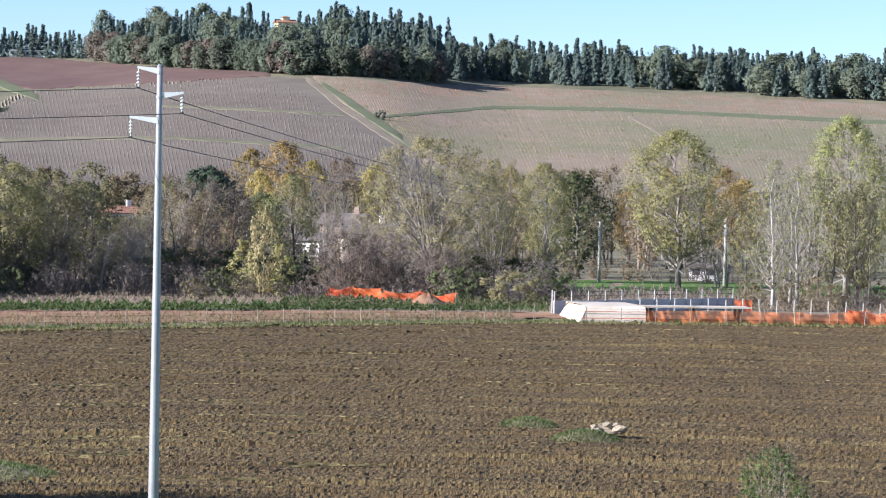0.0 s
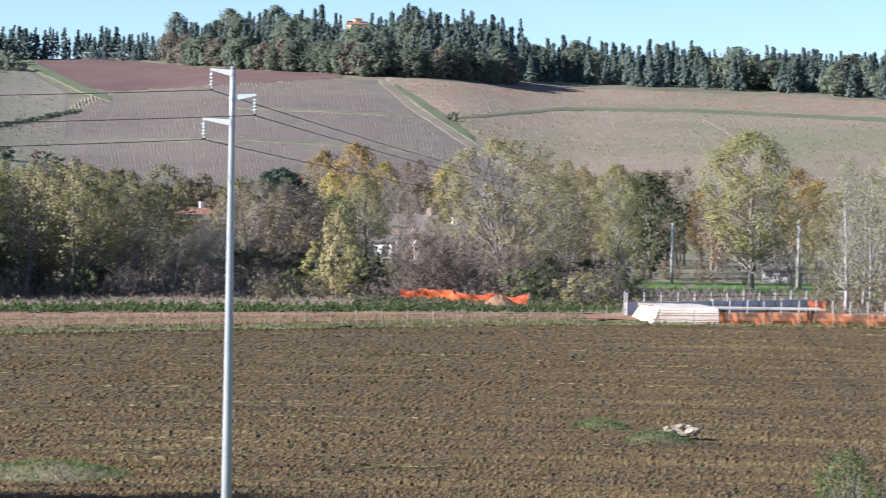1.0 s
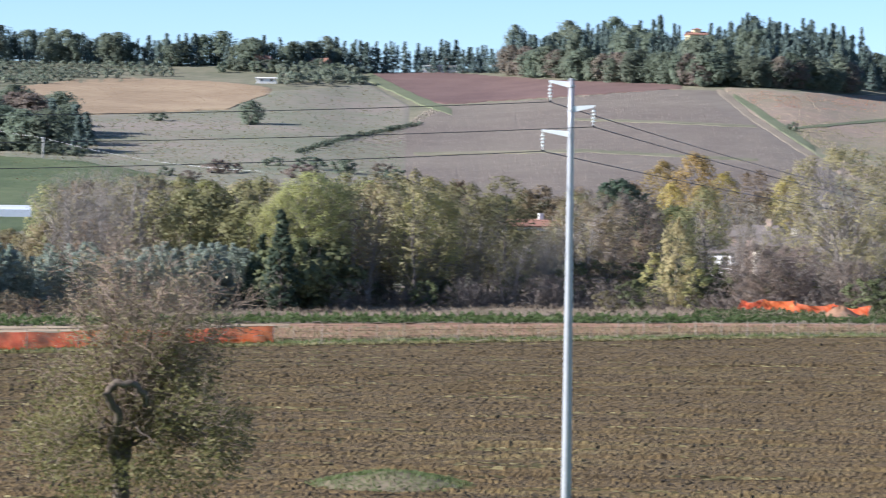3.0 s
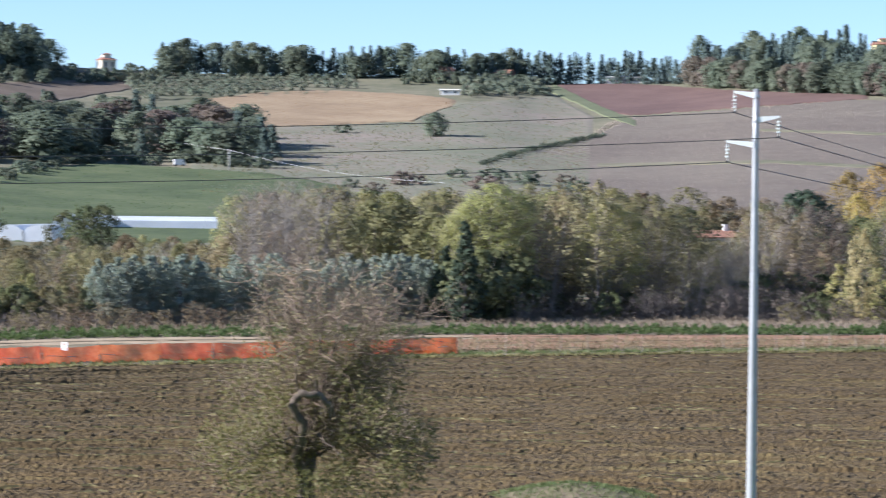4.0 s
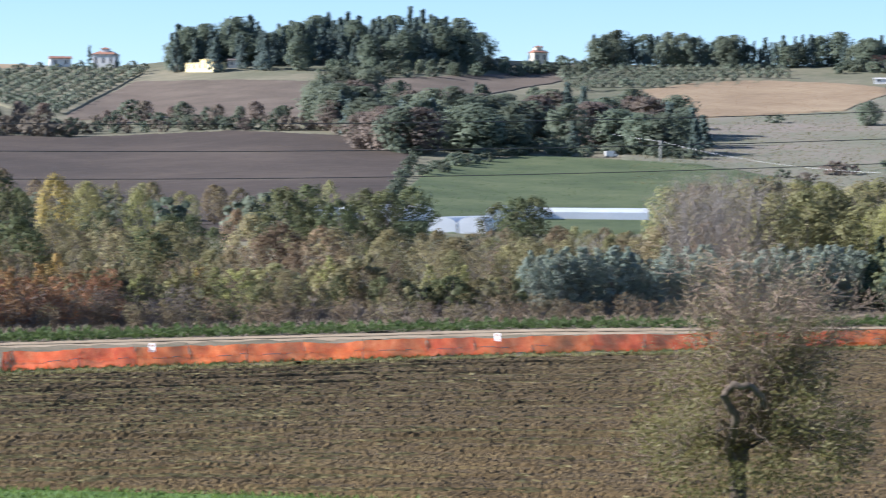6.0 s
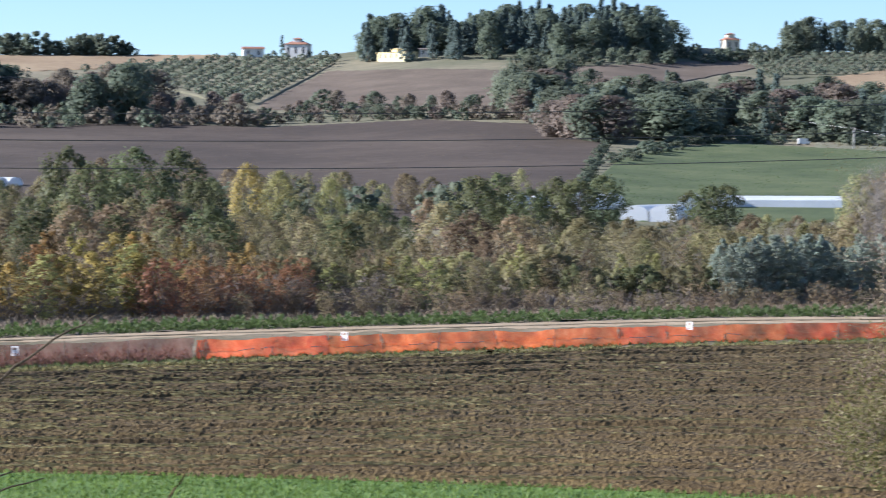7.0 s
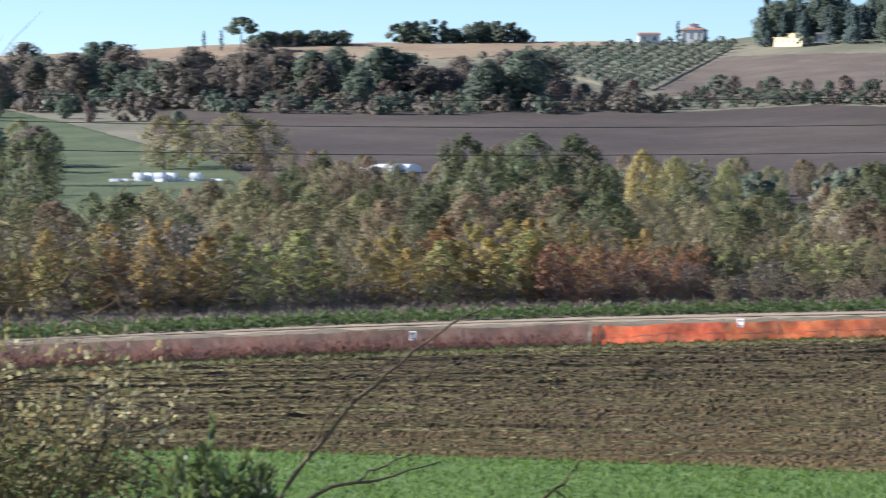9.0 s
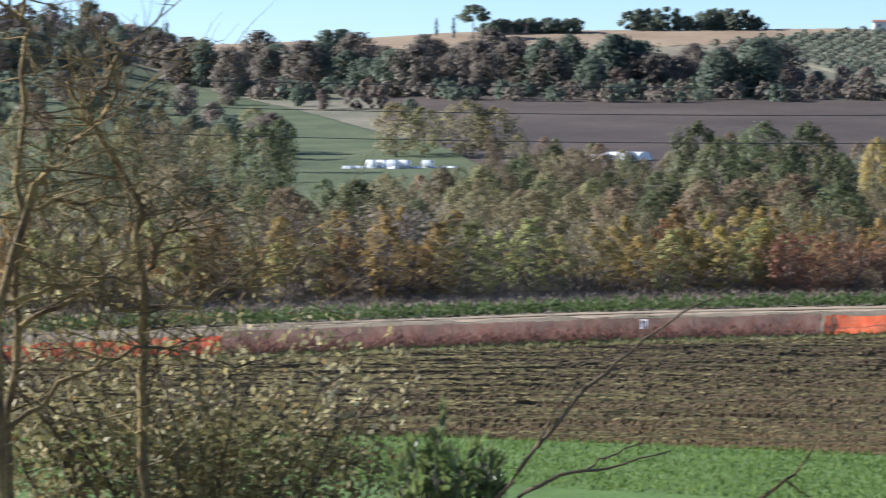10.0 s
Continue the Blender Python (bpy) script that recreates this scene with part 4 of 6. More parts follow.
hillside([bush_h], 12, [(30.9, 2.55, 2.56), (33.6, 2.54, 2.56)], 3, 4.5, 8, (1.3, 1.7))
hillside([f_oak, f_oak, bush_h], 22, [(30.9, 2.56, 2.58), (33.6, 2.55, 2.58)], 5, 10, 23, (0.9, 1.3))
hillside([f_oak, bush_h], 30, [(34.6, 2.49, 2.52), (36.6, 2.46, 2.5)], 3.5, 7, 24)
f_pine.put(36.75, 1215, 14.5, 1.35)
f_cyp.put(37.15, 1220, 9)
f_cyp.put(37.5, 1235, 8)
f_cyp.put(27.92, 1225, 10.5)
f_pine.put(11.35, 1230, 9)
hillside([f_oak, bush_h], 22, [(10.4, 2.5, 2.56), (12.9, 2.5, 2.58)], 3, 5.5, 30)
f_oak.put(12.23, float(hill_distance(12.23, 1.45)), 8, 1.25)
bush_h.put(14.1, float(hill_distance(14.1, 1.5)), 3, 1.6)
bush_h.put(1.32, float(hill_distance(1.32, 1.45)), 3)
hillside([bush_h], 44, [(8.8, 1.48, 1.5), (10.3, 1.16, 1.18), (11.3, 0.86, 0.88)], 1.2, 2.0, 25, (1.0, 1.4))
hillside([bush_h, bush_b, bush_b], 10, [(9, 0.3, 0.5), (12, 0.3, 0.7), (14, 0.2, 0.5)], 2.5, 4, 26, (1.3, 1.9))
for row in range(8):
    for k in range(24):
        az, el = 14.1 + 0.2 * k - 0.09 * row, 2.61 - 0.068 * row
        if np.interp(az, [14.2, 15.6, 16.6, 18.0], [2.4, 2.28, 2.16, 2.13]) < el < np.interp(az, [14.2, 16, 18.0], [2.62, 2.6, 2.52]):
            olive.put(az + random.uniform(-0.02, 0.02), float(hill_distance(az, el)), random.uniform(2.6, 3.4), 1.15)
hillside([olive], 46, [(9.95, 2.26, 2.5), (11.7, 2.24, 2.5)], 3.5, 5, 28)

# olive rows on the slope below the farm: straight lines of trees
for row in range(16):
    for k in range(16):
        az, el = 26.0 + 0.35 * row + 0.125 * k, 2.53 - 0.062 * k
        lo, hi = np.interp(az, [26.8, 28.36, 28.93, 30.2, 31.5], [2.45, 1.59, 1.53, 1.9, 2.2]), np.interp(az, [26.8, 28.4, 30.2, 31.5], [2.54, 2.53, 2.43, 2.28])
        if lo < el < hi and az > 26.8:
            olive.put(az + random.uniform(-0.02, 0.02), float(hill_distance(az, el)), random.uniform(2.8, 3.6), 1.4)

hillside([v_dark, v_olive, v_brown], 26, [(29.0, -0.9, -0.6), (33.0, -0.9, -0.6), (33.1, -0.9, -0.8), (33.9, -0.9, -0.8), (34, -0.9, -0.4), (36, -0.9, -0.5)], 6, 9, 74)
hillside([v_brown, v_olive, v_brown], 20, [(28.5, -0.7, -0.35), (32.2, -0.7, -0.3), (34.4, -0.7, -0.5), (36.4, -0.5, -0.1)], 6, 9, 77)
hillside([v_dark, v_brown, v_olive], 16, [(40.4, -0.7, 0.0), (43, -0.6, 0.3), (46.5, -0.6, 0.6)], 8, 13, 75)
hillside([v_olive, v_brown, bush_h], 30, [(23, -0.9, -0.5), (31, -0.9, -0.4)], 5, 8, 76)
# valley floor behind the belt
strew([v_brown, bare, v_olive, v_dark, v_brown], 24, -12, 0.2, 340, 440, 8, 12, 31)
strew([v_brown, v_olive, v_dark], 12, 3.1, 5.9, 340, 440, 8, 12.5, 38)
strew([v_brown, v_olive, v_dark], 14, 7.1, 10, 340, 440, 8, 12.5, 48)
strew([v_brown, v_olive, v_dark], 6, 5.9, 7.1, 440, 450, 9, 12.5, 49)
strew([v_brown, v_olive, bare], 9, 0.2, 3.1, 415, 440, 9, 13, 39)
strew([gold, brown, bare], 14, -3.5, 4.5, 400, 440, 12, 15, 32)
strew([v_olive, v_olive, v_dark, v_brown], 46, 9, 16.3, 270, 420, 9, 12, 33)
strew([v_olive, v_brown, bare], 30, 16.5, 24, 290, 420, 4, 6, 36)
strew([v_dark, v_olive, v_brown, v_brown], 54, 24.4, 46, 250, 380, 5, 8, 34)
strew([v_dark, v_brown, v_olive], 18, 28.5, 37.2, 320, 420, 6, 8, 92)
strew([v_olive, v_brown], 9, 16.5, 18.8, 410, 440, 4.4, 5.3, 30)
strew([oak], 8, 21.2, 24.2, 420, 440, 9, 11.5, 35)
strew([oak], 4, 18.7, 20.2, 430, 445, 8.5, 10.5, 37)

# the belt itself, from the wood by the pole to the works
strew([robinia, robinia, brown, bare], 9, 4.9, 6.1, belt(0), belt(45), 9, 11.5, 40)
strew([robinia, bare], 7, 6.1, 7.0, belt(0), belt(30), 6, 7.2, 47)
strew([robinia, robinia, robinia, poplar, bare], 32, 7.1, 12, belt(0), belt(45), 9, 12.5, 41)
strew([thorn, thorn, shrub], 34, 3.8, 12, belt(-4), belt(10), 2, 3.2, 42)
pine.put(4.75, 330, 12.3, 1.0)
dome.put(4.5, 285, 10.4, 0.85)
v_pale.put(3.6, 258, 8.4, 0.45)
youngg.put(3.85, 262, 5.4, 1.3)
youngg.put(3.3, 262, 5.0, 1.2)
gold.put(3.3, 420, 17, 1.0)
gold.put(3.85, 425, 16, 0.9)
robinia.put(2.9, 290, 11.5, 1.0)
bare.put(5.6, 275, 9.5, 1.0)
strew([thorn, bare, shrub, thorn], 30, 0.2, 6.4, 272, 300, 3.2, 4.6, 67, (1.1, 1.6))
strew([thorn, shrub, thorn], 16, -2.4, 0.6, 262, 292, 2.4, 4.2, 68, (1.1, 1.6))
strew([v_brown, v_olive, robinia], 10, -1.8, 0.4, 330, 400, 7, 10, 69)
lightshrub.put(-1.5, 254, 3.0, 1.3)
lightshrub.put(4.9, 252, 2.0, 1.0)
dome.put(1.85, 268, 6.0, 1.05)
dome.put(1.3, 272, 5.8, 0.95)
dome.put(0.12, 268, 4.6, 1.0)
bare.put(2.35, 300, 10.0, 0.9)
bare.put(0.75, 296, 8.5, 0.8)
bare.put(3.0, 310, 10.5, 0.8)
robinia.put(1.6, 330, 7.2, 0.9)
robinia.put(2.25, 335, 8.0, 0.8)
bare.put(1.25, 345, 8.8, 0.9)
strew([robinia, v_olive], 9, 5.9, 7.1, 280, 400, 7, 9, 50)
bare.put(1.85, 352, 8.2, 0.9)
brown.put(0.55, 350, 9.0, 0.8)
willow.put(-0.2, 284, 15.4, 1.0)
willow.put(-1.0, 296, 13.5, 0.6)
shrub.put(-0.75, 262, 2.6, 1.1)
thorn.put(-1.5, 262, 3.2, 1.3)
thorn.put(0.55, 275, 4.0, 1.0)
poplar.put(-2.1, 318, 13.4, 0.8)
oak.put(-2.75, 345, 12.5, 0.95)
poplar.put(-4.8, 308, 17.0, 1.1)
bare.put(-5.7, 312, 9.5, 0.9)
birch.put(-6.72, 258, 13.6, 1.1)
birch.put(-7.2, 262, 13.0, 1.1)
birch.put(-7.05, 266, 12.4, 1.0)
poplar.put(-8.15, 285, 18.2, 0.8)
poplar.put(-9.6, 280, 15.5, 0.8)
robinia.put(-8.5, 262, 12.0, 0.8)
robinia.put(-7.7, 275, 12.5, 0.8)
robinia.put(-6.1, 290, 8.5, 0.8)
strew([robinia, bare, birch], 9, -12.5, -6.4, 268, 300, 9, 14, 43)
strew([thorn, reed, reed], 20, -12, -6.0, 250, 268, 1.8, 3.4, 44)
strew([thorn, reed], 10, -6, -2.5, 322, 340, 2, 4, 45)
strew([bare, brown, gold], 8, -6.5, -2.5, 360, 420, 10, 14, 46)

# windbreak of blue cypresses and the reeds before it
strew([fir], 64, 12.1, 19.1, belt(2), belt(7), 4.6, 6.0, 51, (0.85, 1.25))
darkfir.put(11.6, 246, 8.8, 1.0)
darkfir.put(11.95, 250, 6.6, 1.1)
strew([darkfir, shrub], 7, 10.8, 12.3, belt(0), belt(10), 4, 6.5, 52)
strew([robinia, poplar, robinia, v_olive], 20, 10, 14.3, belt(12), belt(50), 9, 12, 53)
strew([robinia, brown, v_brown], 9, 14.3, 16.4, belt(24), belt(55), 6, 8, 58)
strew([robinia, brown, v_olive], 16, 16.4, 21, belt(18), belt(55), 4.5, 6.2, 59)
strew([bare], 7, 14.35, 16.0, belt(14), belt(34), 10.5, 12.2, 54)
strew([reed], 44, 14, 29, belt(-10), belt(-2), 1.4, 2.3, 55)
strew([youngg, lightshrub, lightshrub, robinia, brown], 46, 18.9, 28.0, belt(0), belt(14), 2.8, 5.0, 56)
strew([shrub, v_dark], 10, 19.2, 25.5, belt(2), belt(8), 2.2, 3.4, 66)
strew([v_olive, v_brown, robinia, brown], 34, 19.0, 30, belt(18), belt(60), 5, 7.5, 57)

# young poplars and brambles along the track
strew([young, brown, youngg, thorn, young, younggold, brown, robinia], 88, 27.5, 47, belt(1), belt(16), 3.4, 6.6, 61, (0.9, 1.4))
strew([thorn], 9, 25.5, 29.5, belt(-6), belt(2), 2, 3.2, 62)
strew([v_olive, v_dark, robinia, v_brown, v_dark], 50, 26, 47, belt(20), belt(70), 6, 9, 63)
strew([younggold, youngg, youngg, young], 26, 30.2, 46.5, belt(-2.5), belt(1.5), 4.0, 6.0, 70, (1.2, 1.6))
strew([younggold, youngg], 6, 24.6, 27.4, belt(-1), belt(4), 3.4, 4.6, 78, (1.1, 1.5))
gold.put(28.55, 285, 11.8, 0.75)
poplar.put(28.0, 290, 11.2, 0.7)
robinia.put(27.4, 288, 11.0, 0.8)
poplar.put(26.9, 292, 10.4, 0.6)
strew([rust], 16, 27.4, 30.8, belt(-4), belt(2), 2.8, 4.6, 93)
oak.put(32.25, 340, 14.0, 0.75)
oak.put(31.75, 330, 12.0, 0.8)
oak.put(30.85, 430, 15.0, 0.95)
oak.put(29.95, 432, 15.0, 0.85)
oak.put(29.5, 350, 10.0, 0.9)
oak.put(31.2, 345, 9.5, 1.0)
for az, el, h in ((38.3, -0.05, 13.0), (37.75, 0.0, 11.5), (36.9, -0.05, 13.5), (36.3, -0.05, 12.0)):
    v_pale.put(az, float(hill_distance(az, el)), h, 1.25)
strew([brown, robinia, oak], 11, 40.4, 46, 380, 450, 11, 15, 64)
strew([robinia, oak, brown], 14, 33.6, 37, 380, 440, 8, 11, 65)
for az, el, h in ((22.3, 1.62, 15), (22.9, 1.6, 16), (23.3, 1.55, 14), (21.7, 1.5, 13), (20.6, 1.2, 15)):
    f_oak.put(az, float(hill_distance(az, el)), h, 0.9)
for az, el, h in ((20.0, 1.55, 12), (18.95, 1.5, 12)):
    f_pine.put(az, float(hill_distance(az, el)), h, 0.8)
f_con.put(18.25, float(hill_distance(18.25, 1.25)), 17, 1.0)
f_con.put(17.95, float(hill_distance(17.95, 1.3)), 14, 1.0)
f_con.put(20.15, float(hill_distance(20.15, 1.6)), 12, 0.8)


# ------------------------------------------------------------ low plants, as stuff
def tufts(name, label, count, az0, az1, d0, d1, size, tall, mat, seed, category="grass", blade=0.35):
    r = np.random.default_rng(seed)
    a = r.uniform(az0, az1, count)
    d = d0(a) + (d1(a) - d0(a)) * r.random(count)
    z = ground_z(a, d) + r.uniform(0.0, 1, count) * tall + 0.1
    lump = 0.75 + 0.25 * np.sin(a * 9 + np.sin(a * 23) * 2)
    z = ground_z(a, d) + (z - ground_z(a, d)) * lump
    c = np.stack([-d * np.sin(np.radians(a)), d * np.cos(np.radians(a)), z], 1)
    g = Geo().leaves(c, size, r, blade, 1.0)
    return tagged(g.make(name, mat), label, category, kind="stuff")


tufts("hedge_weeds", "low band of lush green weeds beside the track", 40000, 3.2, 50, lambda a: EDGE(a) * ROAD_FAR(a) + 0.4, lambda a: EDGE(a) * ROAD_FAR(a) + 7, 0.26, 0.75, L_HEDGE, 71, "weeds", 0.6)
tufts("hedge_weeds", "sparse green weeds near the works", 11000, -2.2, 3.2, lambda a: EDGE(a) * ROAD_FAR(a) + 1.5, lambda a: EDGE(a) * 1.25, 0.26, 0.45, L_HEDGE, 72, "weeds", 0.6)
tufts("dry_grass", "tall dry pinkish grass in front of the trees", 60000, -12, 50, lambda a: EDGE(a) * ROAD_FAR(a) + 8, lambda a: BELT(a) - 1, 0.34, 0.52, DRY, 73, "grass", 0.14)
tufts("undergrowth", "tangled grey-brown undergrowth at the foot of the trees", 42000, 26, 48, lambda a: BELT(a) - 1.5, lambda a: BELT(a) + 9, 0.34, 1.7, L_TWIGGY, 79, "brush", 0.3)
tufts("undergrowth", "dark undergrowth under the valley trees", 36000, -12, 26, lambda a: BELT(a) - 1, lambda a: BELT(a) + 12, 0.36, 1.4, L_TWIGGY, 80, "brush", 0.3)
tufts("verge_grass", "rough grass along the field edge", 22000, -12, 49, lambda a: EDGE(a) - 0.2, lambda a: EDGE(a) * 1.012 + 1.5, 0.3, 0.2, L_TUFT, 74)
tufts("edge_grass", "straggling grass at the rim of the ploughed field", 20000, -12, 49, lambda a: EDGE(a) - 1.0, lambda a: EDGE(a) + 0.4, 0.25, 0.12, L_STRAW, 78)
tufts("dead_weeds", "reddish dead weeds along the faded net", 16000, 29.8, 47, lambda a: EDGE(a) + 1.0, lambda a: EDGE(a) + 7.0, 0.3, 0.85, L_RED, 76, "weeds", 0.25)
tufts("dead_weeds", "brown dead weeds behind the wire fence", 16000, -1.5, 12, lambda a: EDGE(a) + 3.0, lambda a: EDGE(a) * ROAD_NEAR(a) - 1.5, 0.26, 0.5, L_BROWN, 77, "weeds", 0.25)
tufts("crop_blades", "blades of young green crop", 30000, 12, 48, lambda a: GREEN_EDGE(a) - 14, lambda a: GREEN_EDGE(a) + 0.3, 0.2, 0.1, L_CROP, 75, "crop", 0.3)


def brush(name, label, count, rows, size, mat, seed):
    """Low brushwood scattered over a slope."""
    r = np.random.default_rng(seed)
    t = np.array(rows, float)
    a = r.uniform(t[0, 0], t[-1, 0], count)
    lo, hi = np.interp(a, t[:, 0], t[:, 1]), np.interp(a, t[:, 0], t[:, 2])
    d = hill_distance(a, lo + (hi - lo) * r.random(count))
    keep = np.array([noise.noise(Vector((x * 2.5, y * 0.03, seed))) for x, y in zip(a, d)]) > -0.1
    a, d = a[keep], d[keep]
    c = np.stack([-d * np.sin(np.radians(a)), d * np.cos(np.radians(a)), ground_z(a, d) + 0.2 + r.uniform(0.2, 1.0, len(a)) * size * 0.5], 1)
    return tagged(Geo().leaves(c, size, r, 0.8).make(name, mat), label, "brush", kind="stuff")


def field_straw(name, label, count, mat, seed):
    """Short blades and straws lying along the furrows, thick in some streaks and thin in others."""
    r = np.random.default_rng(seed)
    a = r.uniform(-11, 48, count)
    d = GREEN_EDGE(a) + 1.5 + (EDGE(a) - GREEN_EDGE(a) - 3) * r.random(count) ** 1.1
    keep = np.array([noise.noise(Vector((x * 0.22, y * 0.7, seed))) + 0.5 * noise.noise(Vector((x * 1.6, y * 0.9, seed + 5))) + 0.014 * (x - 22) for x, y in zip(a, d)]) > 0.26
    a, d = a[keep], d[keep]
    v, f = [], []
    for x, y, q, ln, w, tilt in zip(a, d, r.normal(0, 0.3, len(a)), r.uniform(0.12, 0.4, len(a)), r.uniform(0.02, 0.05, len(a)), r.uniform(0.3, 1.0, len(a))):
        p, t = spot(x, y), radians(x) + q
        along, up = Vector((math.cos(t), math.sin(t), 0)) * ln / 2, Vector((0.0, 0.0, w * tilt + 0.03))
        p.z += 0.11
        i = len(v)
        v += [p - along, p + along, p + along * 0.6 + up, p - along * 0.5 + up]
        f.append((i, i + 1, i + 2, i + 3))
    return tagged(part(name, v, f, mat), label, "straw", kind="stuff")


field_straw("field_straw", "yellow-green sprouts and straw along the furrows", 105000, L_STRAW, 96)
SCRUB_ROWS = [(9.2, 0.3, 1.8), (9.9, 0.3, 2.3), (11.8, 0.2, 2.12), (12.7, 0.2, 1.73), (15.8, 0.2, 1.57), (17, 0.2, 1.8)]
brush("hill_brush", "grey-green brushwood scattered over the scrubland", 5000, SCRUB_ROWS, 0.55, L_SILVER, 81)
brush("hill_brush", "olive-green low bushes scattered over the scrubland", 4000, SCRUB_ROWS, 0.6, L_OLIVE, 88)
brush("hill_brush", "brown dry brushwood scattered over the scrubland", 5000, SCRUB_ROWS, 0.5, L_BROWN, 82)
brush("crop_tufts", "rows of green crop on the sloping field", 7000, [(14.4, 0.42, 0.46), (15.57, 0.1, 0.64), (16.6, -0.4, 0.7), (18.9, -0.4, 0.79), (21, -0.4, 0.26)], 0.4, L_HEDGE, 83)
brush("slope_tufts", "grass tufts on the green slope", 7000, [(38.5, -0.8, 0.1), (40.2, -0.8, 0.85), (42, -0.8, 1.2), (46.5, -0.8, 1.9)], 0.6, L_TUFT, 84)
brush("field_stubble", "dry stubble on the bare brown fields", 6000, [(22.3, 0.0, 1.1), (25, 0.0, 1.3), (28.3, 0.0, 1.1), (36, 0, 0.7)], 0.35, L_BROWN, 85)
brush("tan_tufts", "ochre vine leaves in the autumn vineyard", 8000, [(11.9, 2.1, 2.18), (12.7, 1.78, 2.28), (14.56, 1.67, 2.35), (15.8, 1.61, 2.28), (17, 2.04, 2.1)], 0.38, L_ORANGE, 86)
brush("vine_leaves", "last olive leaves on the vineyard rows", 12000, [(-11, 0.6, 1.5), (-3.5, 0.7, 1.7), (0, 0.8, 1.75), (0.8, 1.15, 1.6), (1.6, 1.5, 1.8)], 0.45, L_OLIVE, 87)
brush("vine_leaves", "rust-red leaves on the upper vine rows", 12000, [(-12, 1.55, 1.9), (-3.5, 1.78, 2.1), (0, 1.85, 2.18), (2.2, 1.95, 2.26)], 0.36, L_RUST, 89)


# ------------------------------------------------------------ power line
def power_pole(az, d, h):
    top = new("power_pole")
    tagged(top, "tapered grey steel power pole with three white arms", "power pole")
    base = spot(az, d)
    top.matrix_basis = Matrix.Translation(base) @ pose(0, 0, 0, 0, 0, az)
    n = 12
    Geo().tube([(0, 0, -0.5 + (h + 0.5) * i / 10) for i in range(11)], [0.165 - 0.085 * i / 10 for i in range(11)], n).make("shaft", STEEL, top, smooth=True)
    Geo().tube([(0, 0, h), (0, 0, h + 0.05)], [0.095, 0.05], n).make("cap", STEEL, top)
    for side, z, length in ((-1, h - 0.1, 0.58), (1, h - 0.82, 0.62), (-1, h - 1.55, 0.78)):
        x0, x1 = side * 0.06, side * (0.08 + length)
        g = Geo()
        b, t = 0.03, 0.06
        g.add([(x0, -0.05, z - 0.13), (x1, -0.04, z + b), (x1, -0.04, z + b + t), (x0, -0.05, z + 0.05), (x0, 0.05, z - 0.13), (x1, 0.04, z + b), (x1, 0.04, z + b + t), (x0, 0.05, z + 0.05)],
              [(0, 1, 2, 3), (7, 6, 5, 4), (0, 4, 5, 1), (3, 2, 6, 7), (1, 5, 6, 2), (0, 3, 7, 4)])
        arm = g.make("arm", ARM_PAINT, top)
        Geo().tube([(0, 0, z - 0.12), (0, 0, z - 0.04)], [0.105, 0.105], n).make("collar", STEEL, top)
        xi = side * (0.04 + length)
        g = Geo().tube([(xi, 0, z + b), (xi, 0, z - 0.52)], [0.012, 0.012], 5)
        for k in range(4):
            zz = z - 0.1 - 0.1 * k
            g.tube([(xi, 0, zz + 0.035), (xi, 0, zz + 0.01), (xi, 0, zz - 0.01)], [0.025, 0.06, 0.055], 10)
        g.make("insulator", INSUL, arm)
        Geo().box(xi - 0.05, -0.06, z - 0.56, xi + 0.05, 0.06, z - 0.51).make("clamp", CABLE, arm)
    return base


POLE_AZ, POLE_D = 5.72, 83.0
POLE_H = EYE + POLE_D * math.tan(radians(2.45))
foot = power_pole(POLE_AZ, POLE_D, POLE_H)
turn = pose(0, 0, 0, 0, 0, POLE_AZ)


def cable(a, b, sag, r=0.011):
    a, b = Vector(a), Vector(b)
    pts = [a.lerp(b, i / 40) - Vector((0, 0, 4 * sag * (i / 40) * (1 - i / 40))) for i in range(41)]
    g = Geo().tube(pts, [r] * 41, 4)
    return tagged(g.make("power_cable", CABLE), "thin dark power cable strung from the pole", "cable", "power line")


for side, dz, length in ((-1, -0.1, 0.58), (1, -0.82, 0.62), (-1, -1.55, 0.78)):
    p = foot + turn @ Vector((side * (0.04 + length), 0, POLE_H + dz - 0.55))
    cable(p, spot(58, 83, p.z + 0.15), 1.15)
    cable(p, spot(-2.1 - 0.15 * side, 318, 9.9 + dz), 0.6, 0.014)


def utility_pole(az, d, h, r=0.12, label="grey concrete utility pole among the trees", mat=CONCRETE):
    top = tagged(new("utility_pole"), label, "utility pole")
    top.location = spot(az, d)
    Geo().tube([(0, 0, -0.4), (0, 0, h)], [r * 1.3, r * 0.8], 8).make("shaft", mat, top, smooth=True)
    Geo().tube([(0, 0, h), (0, 0, h + 0.06)], [r * 0.85, r * 0.5], 8).make("cap", mat, top)
    return top


utility_pole(-3.2, 322, 7.0, 0.16)
utility_pole(-2.1, 318.3, 10.0, 0.14)
utility_pole(-5.74, 318, 7.6, 0.2)
utility_pole(3.95, 300, 5.5, 0.08)
utility_pole(16.39, float(hill_distance(16.39, 0.72)), 6.0, 0.22)


